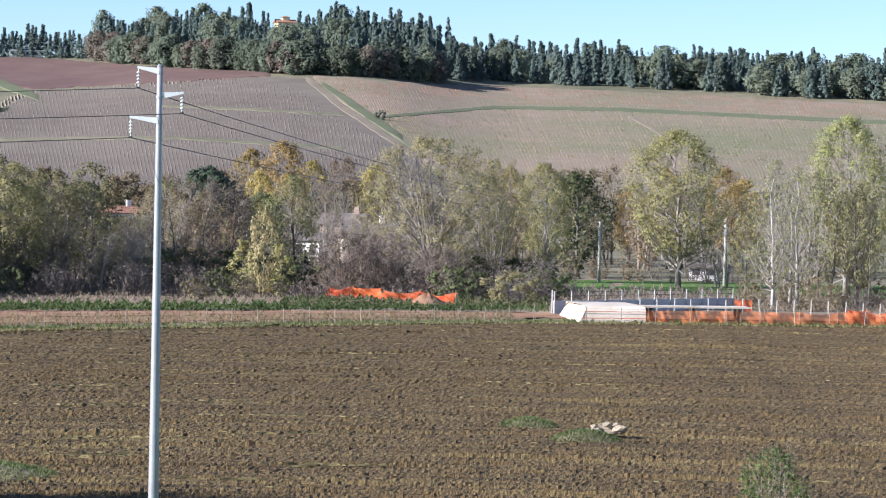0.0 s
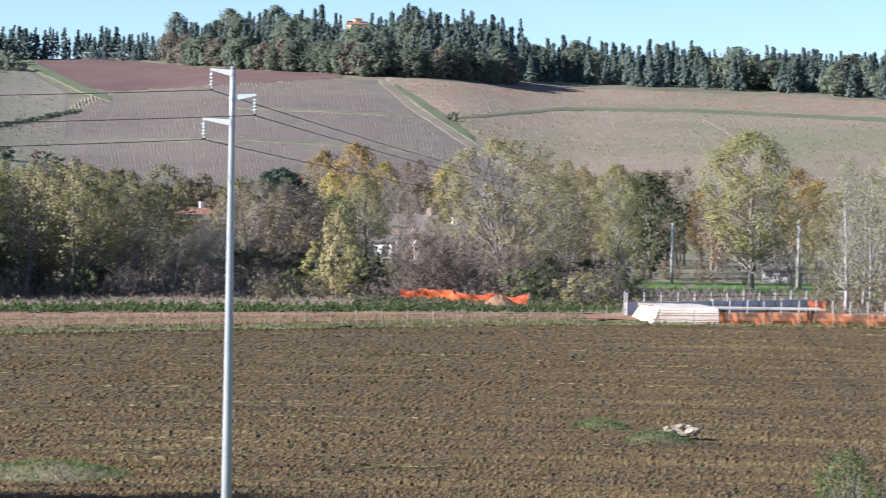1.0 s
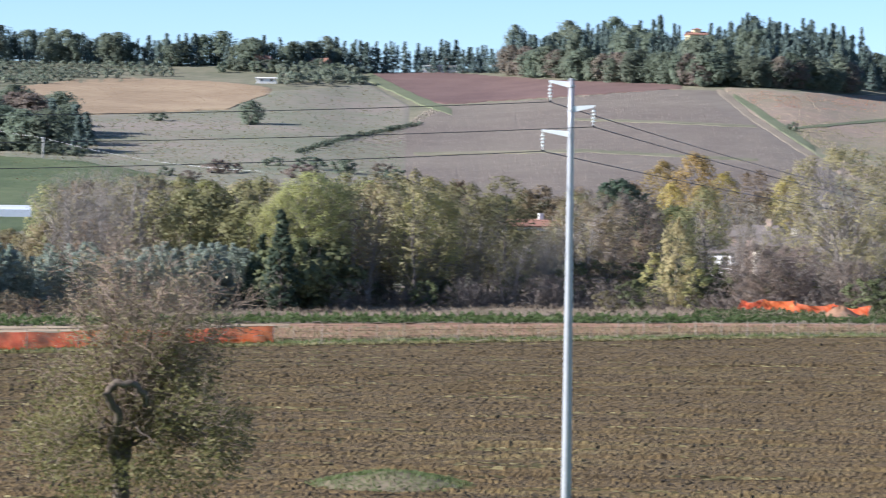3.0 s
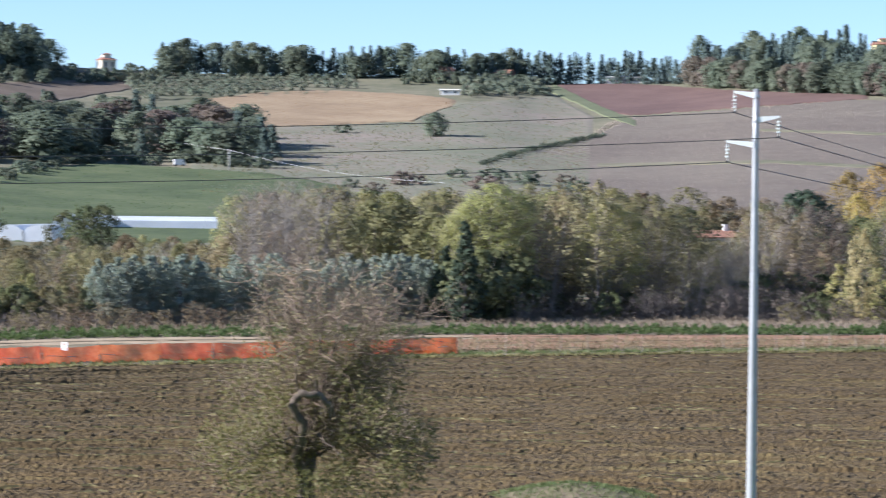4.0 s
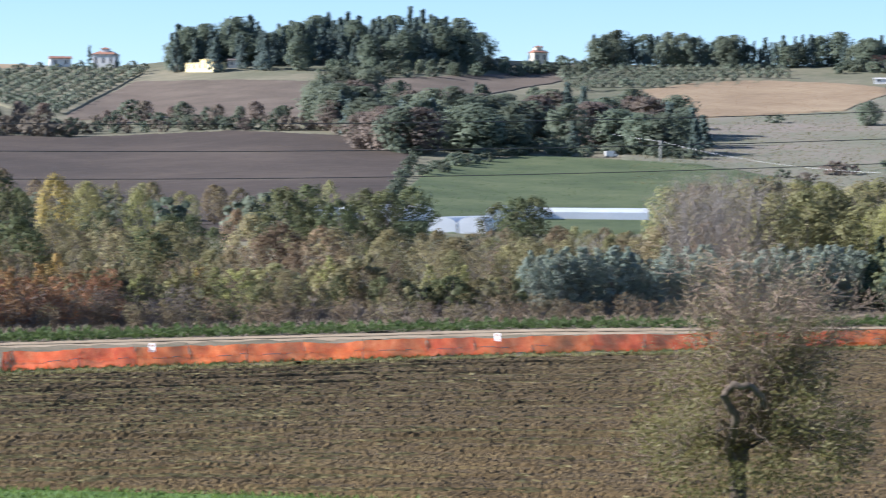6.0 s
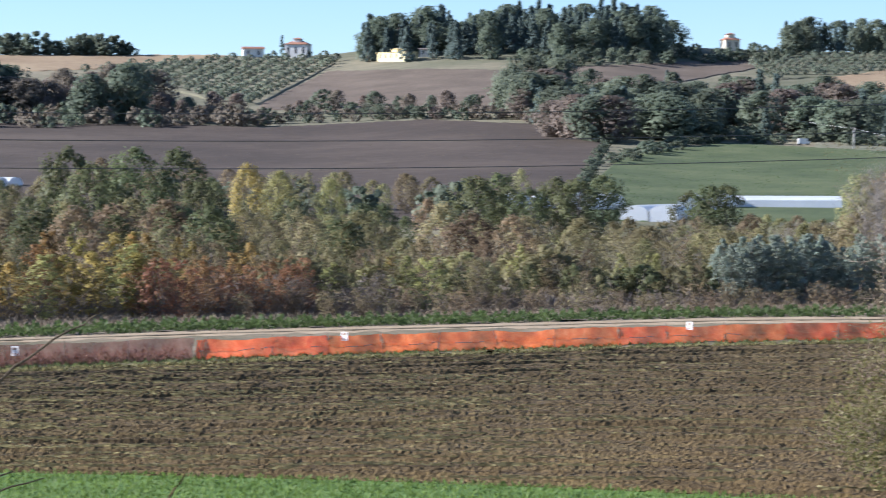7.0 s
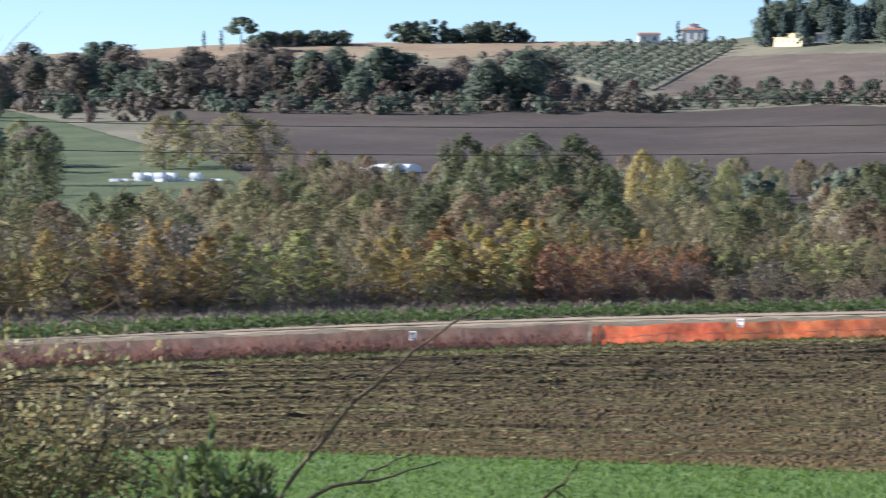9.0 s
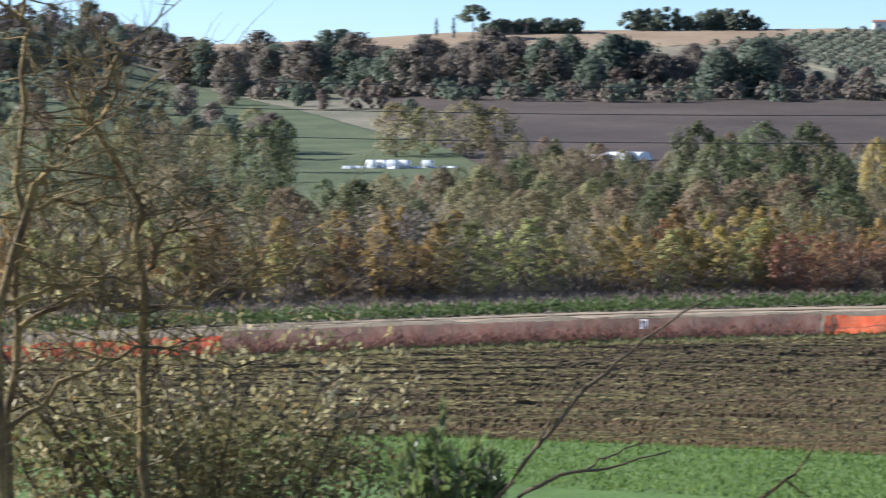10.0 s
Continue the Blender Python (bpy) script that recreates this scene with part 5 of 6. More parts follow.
# ------------------------------------------------------------ fences and nets
def net_fence(az0, az1, off, h, panel, mat, label, seed, sag=0.15, wave=0.2, name="barrier_net", rope=False):
    """Plastic netting on stakes, panel by panel."""
    r = random.Random(seed)
    top = tagged(new(name), label, "fence", "barrier nets")
    az = az0
    stake = Geo().tube([(0, 0, -0.2), (0, 0, h + 0.12)], [0.03, 0.025], 5)
    stake_me = mesh_of("stake", stake.v, stake.f, WOOD)
    dist = off if callable(off) else (lambda a: float(EDGE(a)) + off)
    while az < az1:
        nxt = min(az1, az + math.degrees(panel * r.uniform(0.85, 1.15) / dist(az)))
        a, b = spot(az, dist(az)), spot(nxt, dist(nxt))
        s = new("stake", stake_me)
        s.parent, s.location = top, a
        s.rotation_euler = (r.uniform(-0.06, 0.06), r.uniform(-0.06, 0.06), 0)
        n, m = 15, 7
        g, vs = Geo(), []
        drop, low = r.uniform(0.2, 1) * sag, r.uniform(0, 0.15) * h
        ph = r.uniform(0, 6)
        normal = Vector((-(b - a).y, (b - a).x, 0)).normalized()
        for i in range(n):
            u = i / (n - 1)
            hi = h * r.uniform(0.96, 1.0) - drop * 4 * u * (1 - u)
            for j in range(m):
                w = j / (m - 1)
                vs.append(a.lerp(b, u) + Vector((0, 0, low * u * (1 - u) * 2 + (hi - 0.03) * w + 0.03)) + normal * (wave * math.sin(ph + 5 * u + 2 * w) * math.sin(math.pi * u) + 0.5 * wave * math.sin(ph * 3 + 17 * u - 6 * w) + r.uniform(-0.04, 0.04)))
        g.add(vs, [(i * m + j, (i + 1) * m + j, (i + 1) * m + j + 1, i * m + j + 1) for i in range(n - 1) for j in range(m - 1)])
        g.make("net", mat, top, smooth=True)
        if rope:
            line = [a.lerp(b, u / 6) + Vector((0, 0, h * 0.55 - 0.16 * math.sin(math.pi * u / 6) * r.uniform(0.5, 1.0))) - normal * 0.1 for u in range(7)]
            Geo().tube(line, [0.022] * 7, 4, False).make("rope", TARP, top, "pale slack rope")
        az = nxt
    return top


net_fence(11.72, 29.64, 2.2, 1.3, 3.4, ORANGE, "bright orange plastic barrier net on stakes", 1, rope=True)
net_fence(29.7, 41.85, 2.4, 1.35, 3.2, MAROON, "faded red-brown barrier net on stakes", 2)
net_fence(41.85, 47.0, 2.4, 1.15, 3.2, ORANGE, "orange plastic barrier net behind branches", 3)
net_fence(-12.0, -4.2, 1.2, 1.15, 2.6, ORANGE_THIN, "orange barrier net around the building works", 4, 0.2, 0.2)
net_fence(-0.3, 2.3, lambda a: 250 + 6 * max(0.0, a), 1.25, 3.0, ORANGE, "sagging orange barrier net by the trees", 5, 0.5, 0.4)
net_fence(-6.3, -5.95, lambda a: 246, 1.2, 1.4, ORANGE, "short orange net hung on the fence", 6, 0.1, 0.1)
net_fence(-12, -8.2, 5.0, 1.3, 2.0, ORANGE, "crumpled heap of orange netting", 7, 0.6, 0.9)


def wire_fence(az0, az1, off, h, gap, label, seed, r0=0.035, mat=WOOD):
    r = random.Random(seed)
    top = tagged(new("wire_fence"), label, "fence")
    g = Geo().tube([(0, 0, -0.3), (0, 0, h)], [r0, r0 * 0.9], 6)
    me = mesh_of("post", g.v, g.f, mat)
    az, tops = az0, []
    while az < az1:
        d = off(az)
        o = new("post", me)
        o.parent, o.location = top, spot(az, d)
        o.rotation_euler = (r.uniform(-0.04, 0.04), r.uniform(-0.05, 0.05), 0)
        o.scale = (1, 1, r.uniform(0.92, 1.06))
        tops.append(spot(az, d))
        az += math.degrees(gap / d)
    for k in (0.35, 0.65, 0.93):
        Geo().tube([p + Vector((0, 0, h * k)) for p in tops], [0.008] * len(tops), 3).make("wire", CABLE, top)
    return top


wire_fence(-1.9, 11.6, lambda a: float(EDGE(a)) * 1.012, 1.35, 1.9, "low wire fence with grey wooden posts", 1)
wire_fence(-12, -2.6, lambda a: float(EDGE(a)) + 0.6, 1.3, 2.7, "wire fence with thin posts around the works", 2)
wire_fence(-9.2, -4.0, lambda a: 242.0, 1.35, 1.45, "row of grey concrete fence posts at the works", 3, 0.06, CONCRETE)


def works_wall():
    """Grey panel wall with posts on top, behind the tarpaulin."""
    top = tagged(new("panel_wall"), "grey panel wall with upright posts and rail", "wall")
    a, b = spot(-2.3, 236), spot(-5.9, 252)
    top.matrix_basis = Matrix.LocRotScale(a, Euler((0, 0, math.atan2((b - a).y, (b - a).x))), None)
    length = (b - a).length
    n = 11
    for i in range(n):
        Geo().box(i * length / n + 0.01, -0.06, -0.2, (i + 1) * length / n - 0.01, 0.06, 1.15).make("panel", GREYWALL, top)
    for i in range(n + 1):
        Geo().box(i * length / n - 0.05, -0.14, 0, i * length / n + 0.05, -0.07, 1.95).make("post", CONCRETE, top)
    for z in (1.5, 1.85):
        Geo().box(0, -0.1, z, length, -0.08, z + 0.03).make("rail", CABLE, top)
    back = spot(-2.3, 285)
    d = top.matrix_basis.inverted() @ back
    m = Matrix.Rotation(math.atan2(d.y, d.x), 4, "Z")
    for i in range(6):
        Geo().box(i * 2.2, 0.1, -0.2, i * 2.2 + 2.18, 0.2, 1.6, m).make("panel", GREYWALL, top)


works_wall()


def tarp_pile():
    top = tagged(new("covered_pile"), "long pile under a cream-white tarpaulin with ropes", "tarpaulin")
    a, b = spot(-2.8, 220), spot(-4.18, 221)
    top.matrix_basis = Matrix.LocRotScale(a, Euler((0, 0, math.atan2((b - a).y, (b - a).x))), None)
    w = (b - a).length
    r = random.Random(5)
    g, vs = Geo(), []
    n = 22
    prof = [(0.0, 0.02), (0.1, 0.5), (0.25, 1.0), (0.5, 1.3), (1.5, 1.38), (4.0, 1.4), (9.0, 1.38), (9.6, 0.9), (9.8, 0.0)]
    for i in range(n):
        u = i / (n - 1)
        lean = max(0.0, 0.1 - u) * 9.0
        for k, (y, z) in enumerate(prof):
            vs.append((u * w + lean * z / 1.4 * (1 if u < 0.1 else 0) + r.uniform(-0.02, 0.02), y + r.uniform(-0.015, 0.015), z + r.uniform(-0.015, 0.015) * (k > 0)))
    m = len(prof)
    g.add(vs, [(i * m + j, (i + 1) * m + j, (i + 1) * m + j + 1, i * m + j + 1) for i in range(n - 1) for j in range(m - 1)])
    g.add([vs[j] for j in range(m)], [tuple(range(m))])
    g.add([vs[(n - 1) * m + j] for j in range(m)], [tuple(reversed(range(m)))])
    g.make("cover", TARP, top, smooth=True)
    for z, y in ((0.45, 0.0), (0.95, 0.14)):
        Geo().tube([(w * i / 8, y - 0.05, z + 0.02 * math.sin(i * 2)) for i in range(9)], [0.02] * 9, 4).make("rope", ORANGE, top)
    for k in range(2):
        Geo().box(w + 0.2, 2.5 + k * 1.4, 1.2, w + 9.0, 3.7 + k * 1.4, 1.32).make("plank", TARP, top, "pale plank board")
    for x in (w + 1.0, w + 4.5, w + 8.2):
        Geo().box(x - 0.06, 2.6, -0.2, x + 0.06, 5.1, 1.2).make("trestle", WOOD, top)


tarp_pile()


def mound(name, label, category, az, d, rx, ry, h, mat, seed, blades=0, blade_mat=None):
    r = np.random.default_rng(seed)
    top = tagged(new(name), label, category)
    top.location = spot(az, d)
    top.rotation_euler = (0, 0, radians(az))
    g, vs, n, m = Geo(), [], 9, 22
    for i in range(n):
        q = i / (n - 1)
        for k in range(m):
            t = 2 * math.pi * k / m
            vs.append((rx * q * math.cos(t) * (1 + 0.12 * math.sin(3 * t + seed)), ry * q * math.sin(t), h * (1 - q ** 1.6) * r.uniform(0.85, 1.1) - 0.06 * q))
    g.add(vs, [(i * m + k, i * m + (k + 1) % m, (i + 1) * m + (k + 1) % m, (i + 1) * m + k)[::-1] for i in range(n - 1) for k in range(m)])
    g.make("body", mat, top, smooth=True)
    if blades:
        q, t = np.sqrt(r.random(blades)), r.uniform(0, 6.28, blades)
        c = np.stack([rx * q * np.cos(t), ry * q * np.sin(t), h * (1 - q ** 1.6) + 0.02 + 0.06 * r.random(blades)], 1)
        Geo().leaves(c, 0.16, r, 0.25, 1.2).make("grass", blade_mat or L_TUFT, top)
    return top


mound("soil_heap", "heap of loose pale earth by the net", "soil", 0.28, 247, 2.0, 1.8, 1.15, REDSOIL, 1)
mound("grass_mound", "low grassy hummock standing in ploughed soil", "grass", -1.85, 121.5, 1.3, 1.7, 0.36, ROUGH, 2, 1500)
mound("grass_mound", "grassy hummock beside a stone heap", "grass", -3.0, 115.0, 1.5, 1.7, 0.42, ROUGH, 3, 1600)
mound("grass_mound", "low hummock of mixed green and dry grass", "grass", 9.3, 98.0, 3.0, 2.8, 0.5, ROUGH, 4, 2600)


def stone_heap(az, d):
    top = tagged(new("stone_heap"), "heap of pale broken stones and rubble", "stones")
    top.location = spot(az, d)
    top.scale = (1.35, 1.2, 1.2)
    r = random.Random(8)
    for i in range(22):
        s = r.uniform(0.08, 0.2)
        bm = bmesh.new()
        bmesh.ops.create_icosphere(bm, subdivisions=1, radius=s)
        for v in bm.verts:
            v.co *= r.uniform(0.7, 1.2)
        me = bpy.data.meshes.new("stone")
        bm.to_mesh(me)
        bm.free()
        me.materials.append(STONE)
        o = new("stone", me)
        x = r.uniform(-0.65, 0.6)
        o.parent, o.location = top, (x, r.uniform(-0.3, 0.3), 0.24 + r.uniform(0, 0.36) * (1 - abs(x)))
        o.scale = (1.3, 1, 0.75)


stone_heap(-3.45, 115.8)


def warning_sign(az, d, z, s=0.42):
    top = tagged(new("warning_sign"), "small white sign hung on the barrier net", "sign", "barrier signs")
    top.location = spot(az, d, z)
    top.rotation_euler = (0, 0, radians(az - 30))
    Geo().box(-s / 2, -0.01, 0, s / 2, 0.01, s * 1.2).make("board", SIGN, top)
    Geo().box(-s * 0.32, -0.016, s * 0.75, s * 0.32, -0.012, s * 1.05).make("mark", PINKWALL, top)
    Geo().box(-s * 0.32, -0.016, s * 0.15, s * 0.32, -0.012, s * 0.3).make("mark", PINKWALL, top)


for az, z in ((19.65, 1.0), (26.64, 0.95), (33.27, 0.75), (42.6, 0.7)):
    warning_sign(az, float(EDGE(az)) + 2.0, z)


# ------------------------------------------------------------ buildings
def house(name, az, d, z, w, depth, h, wall, roof, label, turn=0.0, rise=1.2, floors=2, chimney=False, tower=0.0, hip=False):
    top = tagged(new(name), label, "house")
    p = spot(az, d, z)
    top.matrix_basis = Matrix.Translation(p) @ pose(0, 0, 0, 0, 0, az + turn)
    t = 0.3
    body = Geo().box(-w / 2, 0, -1.5, w / 2, depth, h).make("wall", wall, top)
    o, k = 0.4, depth / 2
    i = w * 0.28 if hip else 0.0
    ov = [(-w / 2 - o, -o, h), (w / 2 + o, -o, h), (w / 2 + o, depth + o, h), (-w / 2 - o, depth + o, h), (-w / 2 - o + i, k, h + rise), (w / 2 + o - i, k, h + rise)]
    lo = [(x, y, q - 0.16) for x, y, q in ov]
    Geo().add(ov + lo, [(0, 1, 5, 4), (2, 3, 4, 5), (1, 2, 5), (3, 0, 4), (7, 6, 10, 11), (9, 8, 11, 10), (0, 6, 7, 1), (1, 7, 8, 2), (2, 8, 9, 3), (3, 9, 6, 0)]).make("roof", roof, top)
    n = max(2, int(w / 3.2))
    for f in range(floors):
        for q in range(n):
            x = -w / 2 + w * (q + 0.5) / n
            zz = h * (f + 0.38) / floors
            win = Geo().box(x - 0.45, -0.03, zz, x + 0.45, 0.05, zz + h / floors * 0.42).make("window", SHUTTER, top)
            Geo().box(x - 0.55, -0.1, zz - 0.1, x + 0.55, 0.02, zz - 0.01).make("sill", wall, win)
    if chimney:
        Geo().box(w * 0.2, k - 0.35, h, w * 0.2 + 0.7, k + 0.35, h + rise + 0.9).make("chimney", wall, top)
    if tower:
        Geo().box(-1.6, k - 1.6, h, 1.6, k + 1.6, h + tower).make("tower", wall, top)
        q = h + tower
        Geo().add([(-2.1, k - 2.1, q), (2.1, k - 2.1, q), (2.1, k + 2.1, q), (-2.1, k + 2.1, q), (0, k, q + 0.3 * tower)], [(0, 1, 4), (1, 2, 4), (2, 3, 4), (3, 0, 4), (3, 2, 1, 0)]).make("tower_roof", roof, top)
    return top


house("farmhouse", 1.4, 385, 0, 7.0, 7, 4.2, PLASTER, GREYROOF, "cream farmhouse with low grey-brown roof among trees", 8, 1.6, chimney=True)
house("farmhouse", 2.05, 398, 0, 6.0, 7, 5.4, PINKWALL, GREYROOF, "old dark-roofed house with chimney behind trees", -12, 1.5, chimney=True)
house("outbuilding", 0.75, 392, 0, 7.0, 6, 4.4, CONCRETE, GREYROOF, "grey outbuilding with flat low roof", 5, 0.6, 1)
house("white_house", 2.75, 380, 0, 3.8, 5, 3.4, WHITEWALL, GREYROOF, "small white house behind bare trees", -20, 0.9, 1)
house("low_house", 6.5, 425, 0, 9.0, 7, 6.2, WHITEWALL, TILES, "white house with pink tiled roof in the wood", 14, 1.0, 1, chimney=True)
house("hill_villa", 3.2, 1236, None, 8.5, 8, 9.5, YELLOWWALL, TILES, "pale villa among the ridge conifers", 15, 1.5, 2, tower=2.4)
house("yellow_house", 25.72, 1175, None, 17, 7, 4.0, YELLOWWALL, YELLOWWALL, "bright yellow flat-roofed house below the wood", -48, 0.2, 1, tower=1.3)
house("yellow_annex", 25.0, 1180, None, 6, 5, 3.2, WHITEWALL, GREYROOF, "small pale annex beside the yellow house", 0, 0.7, 1)
house("tower_house", 18.82, 1235, None, 6.5, 7, 5.0, PLASTER, TILES, "white house with red pagoda-like roof on the ridge", 20, 1.4, 1, tower=2.4, hip=True)
house("ridge_farm", 27.65, 1230, None, 10, 8, 6.4, WHITEWALL, TILES, "white farmhouse with red roof and turret on the ridge", -15, 1.5, 1, tower=2.4, hip=True)
house("ridge_barn", 28.5, 1232, None, 9, 5, 4.2, WHITEWALL, TILES, "low white barn with red roof on the ridge", 5, 1.0, 1)
house("ridge_house", 12.0, 1222, None, 7, 7, 4.2, PINKWALL, TILES, "pinkish house with tiled roof on the ridge", 20, 1.8, 2)
house("ridge_house", 10.9, 1224, None, 6.5, 7, 3.8, PINKWALL, TILES, "pinkish house among ridge trees", -20, 1.6, 2)
house("field_shed", 11.93, float(hill_distance(11.93, 2.3)), None, 8, 5, 2.2, WHITEWALL, WHITEWALL, "long low white shed in the fields", 0, 0.4, 1)
house("hill_house", 19.6, float(hill_distance(19.6, 1.5)), None, 11, 8, 5.6, PINKWALL, TILES, "pink farmhouse with tiled roof among dark trees", 12, 1.6, 2)
house("wood_house", 33.76, float(hill_distance(33.76, 2.1)), None, 7, 6, 4.0, WHITEWALL, TILES, "pale house half hidden in the wood", 10, 1.2, 1)
house("ridge_pine_house", 35.9, 1235, None, 11, 6, 4.2, PINKWALL, TILES, "low house with red roof beside the umbrella pine", 8, 1.2, 1)
house("ridge_long_house", 8.4, 1238, None, 16, 5, 3.0, WHITEWALL, WHITEWALL, "long low white building behind ridge cypresses", 0, 0.4, 1)
house("far_shed", -5.3, 340, 0, 3.4, 3, 1.7, WHITEWALL, GREYROOF, "low pale shed beyond the lawn", 0, 0.4, 1)


def greenhouse(az, d, w, depth, h, label, turn=0.0, bays=3):
    top = tagged(new("greenhouse"), label, "greenhouse", "plastic greenhouses")
    top.matrix_basis = Matrix.Translation(spot(az, d)) @ pose(0, 0, 0, 0, 0, az + turn)
    bw = w / bays
    for b in range(bays):
        g, vs, n = Geo(), [], 9
        for y in (0, depth):
            for i in range(n):
                t = math.pi * i / (n - 1)
                vs.append((-w / 2 + bw * (b + 0.5) - bw / 2 * math.cos(t), y, -0.6 + (h + 0.6) * (0.55 * (i not in (0, n - 1)) + 0.45 * math.sin(t))))
        g.add(vs, [(i, i + 1, n + i + 1, n + i) for i in range(n - 1)] + [tuple(reversed(range(n))), tuple(range(n, 2 * n))])
        bay = g.make("bay", PLASTIC, top)
        Geo().box(-w / 2 + bw * b + 0.02, -0.06, -0.6, -w / 2 + bw * b + 0.12, 0.0, h * 0.6).make("frame", CONCRETE, bay)


greenhouse(16.62, float(hill_distance(16.62, -0.47)), 9, 21, 2.5, "long white plastic greenhouse below the green field", 90, 1)
greenhouse(20.5, float(hill_distance(20.5, -0.75)), 11, 40, 3.0, "white plastic greenhouse with sloping sheets", -12, 2)
greenhouse(22.2, float(hill_distance(22.2, -0.55)), 24, 10, 3.6, "white greenhouse behind dark trees", 5, 4)
greenhouse(19.3, float(hill_distance(19.3, -0.5)), 12, 8, 3.2, "white greenhouse between dark trees", 0, 2)
greenhouse(33.4, float(hill_distance(33.4, -0.1)), 10, 7, 2.4, "white plastic shelter at the foot of the hill", 50, 2)
greenhouse(34.0, float(hill_distance(34.0, -0.12)), 7, 6, 2.0, "low white shelter beside the bigger one", 50, 1)


def bale_stack(az, d, columns, label):
    """Film-wrapped bales piled side by side, each a bulging block."""
    r = random.Random(int(az * 10))
    top = tagged(new("bale_stack"), label, "bales", "wrapped bales")
    top.matrix_basis = Matrix.Translation(spot(az, d)) @ pose(0, 0, 0, 0, 0, az)
    x = 0.0
    for tall in columns:
        w = r.uniform(1.9, 2.7)
        for k in range(tall):
            vs, n, m = [], 12, 5
            for j in range(m):
                v = j / (m - 1)
                bulge = 0.84 + 0.16 * math.sin(math.pi * v)
                for i in range(n):
                    t = 2 * math.pi * (i + 0.5) / n
                    cx, cy = math.cos(t), math.sin(t)
                    sq = 1 / max(abs(cx), abs(cy)) ** 0.7
                    vs.append((w / 2 * cx * sq * bulge, 0.8 * cy * sq * bulge, 1.35 * v - 0.04 + r.uniform(-0.03, 0.03)))
            fs = [(j * n + i, j * n + (i + 1) % n, (j + 1) * n + (i + 1) % n, (j + 1) * n + i) for j in range(m - 1) for i in range(n)]
            g = Geo().add(vs, fs + [tuple(reversed(range(n))), tuple(range((m - 1) * n, m * n))])
            b = part("bale", g.v, g.f, PLASTIC, top)
            b.location = (x + w / 2 + r.uniform(-0.15, 0.15), r.uniform(-0.4, 0.4), k * 1.31 - 0.15)
            b.rotation_euler = (0, 0, -0.7 + r.uniform(-0.15, 0.15))
        x += w * r.uniform(0.92, 1.1)


bale_stack(39.4, float(hill_distance(39.4, -0.3)), (1, 1, 2, 2, 1, 1), "pile of white film-wrapped bales on the meadow")
bale_stack(38.5, float(hill_distance(38.5, -0.3)), (2, 2, 1, 2, 1, 1), "uneven row of white film-wrapped bales")


def parked_van(az, d):
    top = tagged(new("parked_van"), "small white van parked above the green field", "van")
    top.matrix_basis = Matrix.Translation(spot(az, d)) @ pose(0, 0, 0, 0, 0, az + 8)
    Geo().box(-1.2, 0, 0.35, 1.3, 1.7, 2.0).make("body", WHITEWALL, top)
    Geo().add([(1.3, 0, 0.35), (2.2, 0, 0.35), (2.2, 0, 1.0), (1.3, 0, 1.8), (1.3, 1.7, 0.35), (2.2, 1.7, 0.35), (2.2, 1.7, 1.0), (1.3, 1.7, 1.8)],
              [(0, 1, 2, 3), (7, 6, 5, 4), (3, 2, 6, 7), (1, 5, 6, 2), (0, 4, 5, 1)]).make("cab", WHITEWALL, top)
    Geo().box(1.35, -0.02, 1.05, 1.75, 0.0, 1.4).make("window", SHUTTER, top)
    for x in (-0.7, 1.5):
        Geo().tube([(x, -0.05, 0.33), (x, 0.2, 0.33)], [0.33, 0.33], 12).make("wheel", SHUTTER, top)
        Geo().tube([(x, 1.5, 0.33), (x, 1.75, 0.33)], [0.33, 0.33], 12).make("wheel", SHUTTER, top)


parked_van(17.41, float(hill_distance(17.41, 0.8)))
pole_top = spot(16.39, float(hill_distance(16.39, 0.72))) + Vector((0, 0, 5.9))
for az, el, z in ((19.3, 1.45, 6.0), (12.0, 0.1, 5.0)):
    far_end = spot(az, float(hill_distance(az, el))) + Vector((0, 0, z))
    pts = [pole_top.lerp(far_end, i / 24) - Vector((0, 0, 4 * 1.6 * (i / 24) * (1 - i / 24))) for i in range(25)]
    tagged(Geo().tube(pts, [0.018] * 25, 4).make("hill_cable", SIGN), "pale cable strung over the hillside", "cable", "power line")


# ------------------------------------------------------------ near trees
def limb_path(g, pts, r0, r1, rng, sides=6, wander=0.01):
    """A tapering bough through a few points, with a little waver."""
    p = [Vector(q) for q in pts]
    fine = []
    for i in range(len(p) - 1):
        for k in range(4):
            q = p[i].lerp(p[i + 1], k / 4)
            fine.append(q + Vector(rng.normal(0, wander, 3)))
    fine.append(p[-1])
    n = len(fine)
    g.tube(fine, [r0 + (r1 - r0) * i / (n - 1) for i in range(n)], sides)
    return fine


def sprout(g, start, way, length, r, depth, rng, tips, curl=0.25):
    """Twigs that fork again and again."""
    pts, d = [Vector(start)], Vector(way).normalized()
    for k in range(4):
        d = (d + Vector(rng.normal(0, curl, 3)) + Vector((0, 0, 0.06))).normalized()
        pts.append(pts[-1] + d * length / 4)
    g.tube(pts, [r * (1 - 0.17 * k) for k in range(5)], 4 if depth else 3, False)
    tips += pts[2:]
    if depth:
        for k in (1, 2, 3, 4):
            side = (d + Vector(rng.normal(0, 0.8, 3))).normalized()
            if rng.random() < 0.8:
                sprout(g, pts[k], side, length * rng.uniform(0.45, 0.75), r * 0.5, depth - 1, rng, tips, curl)


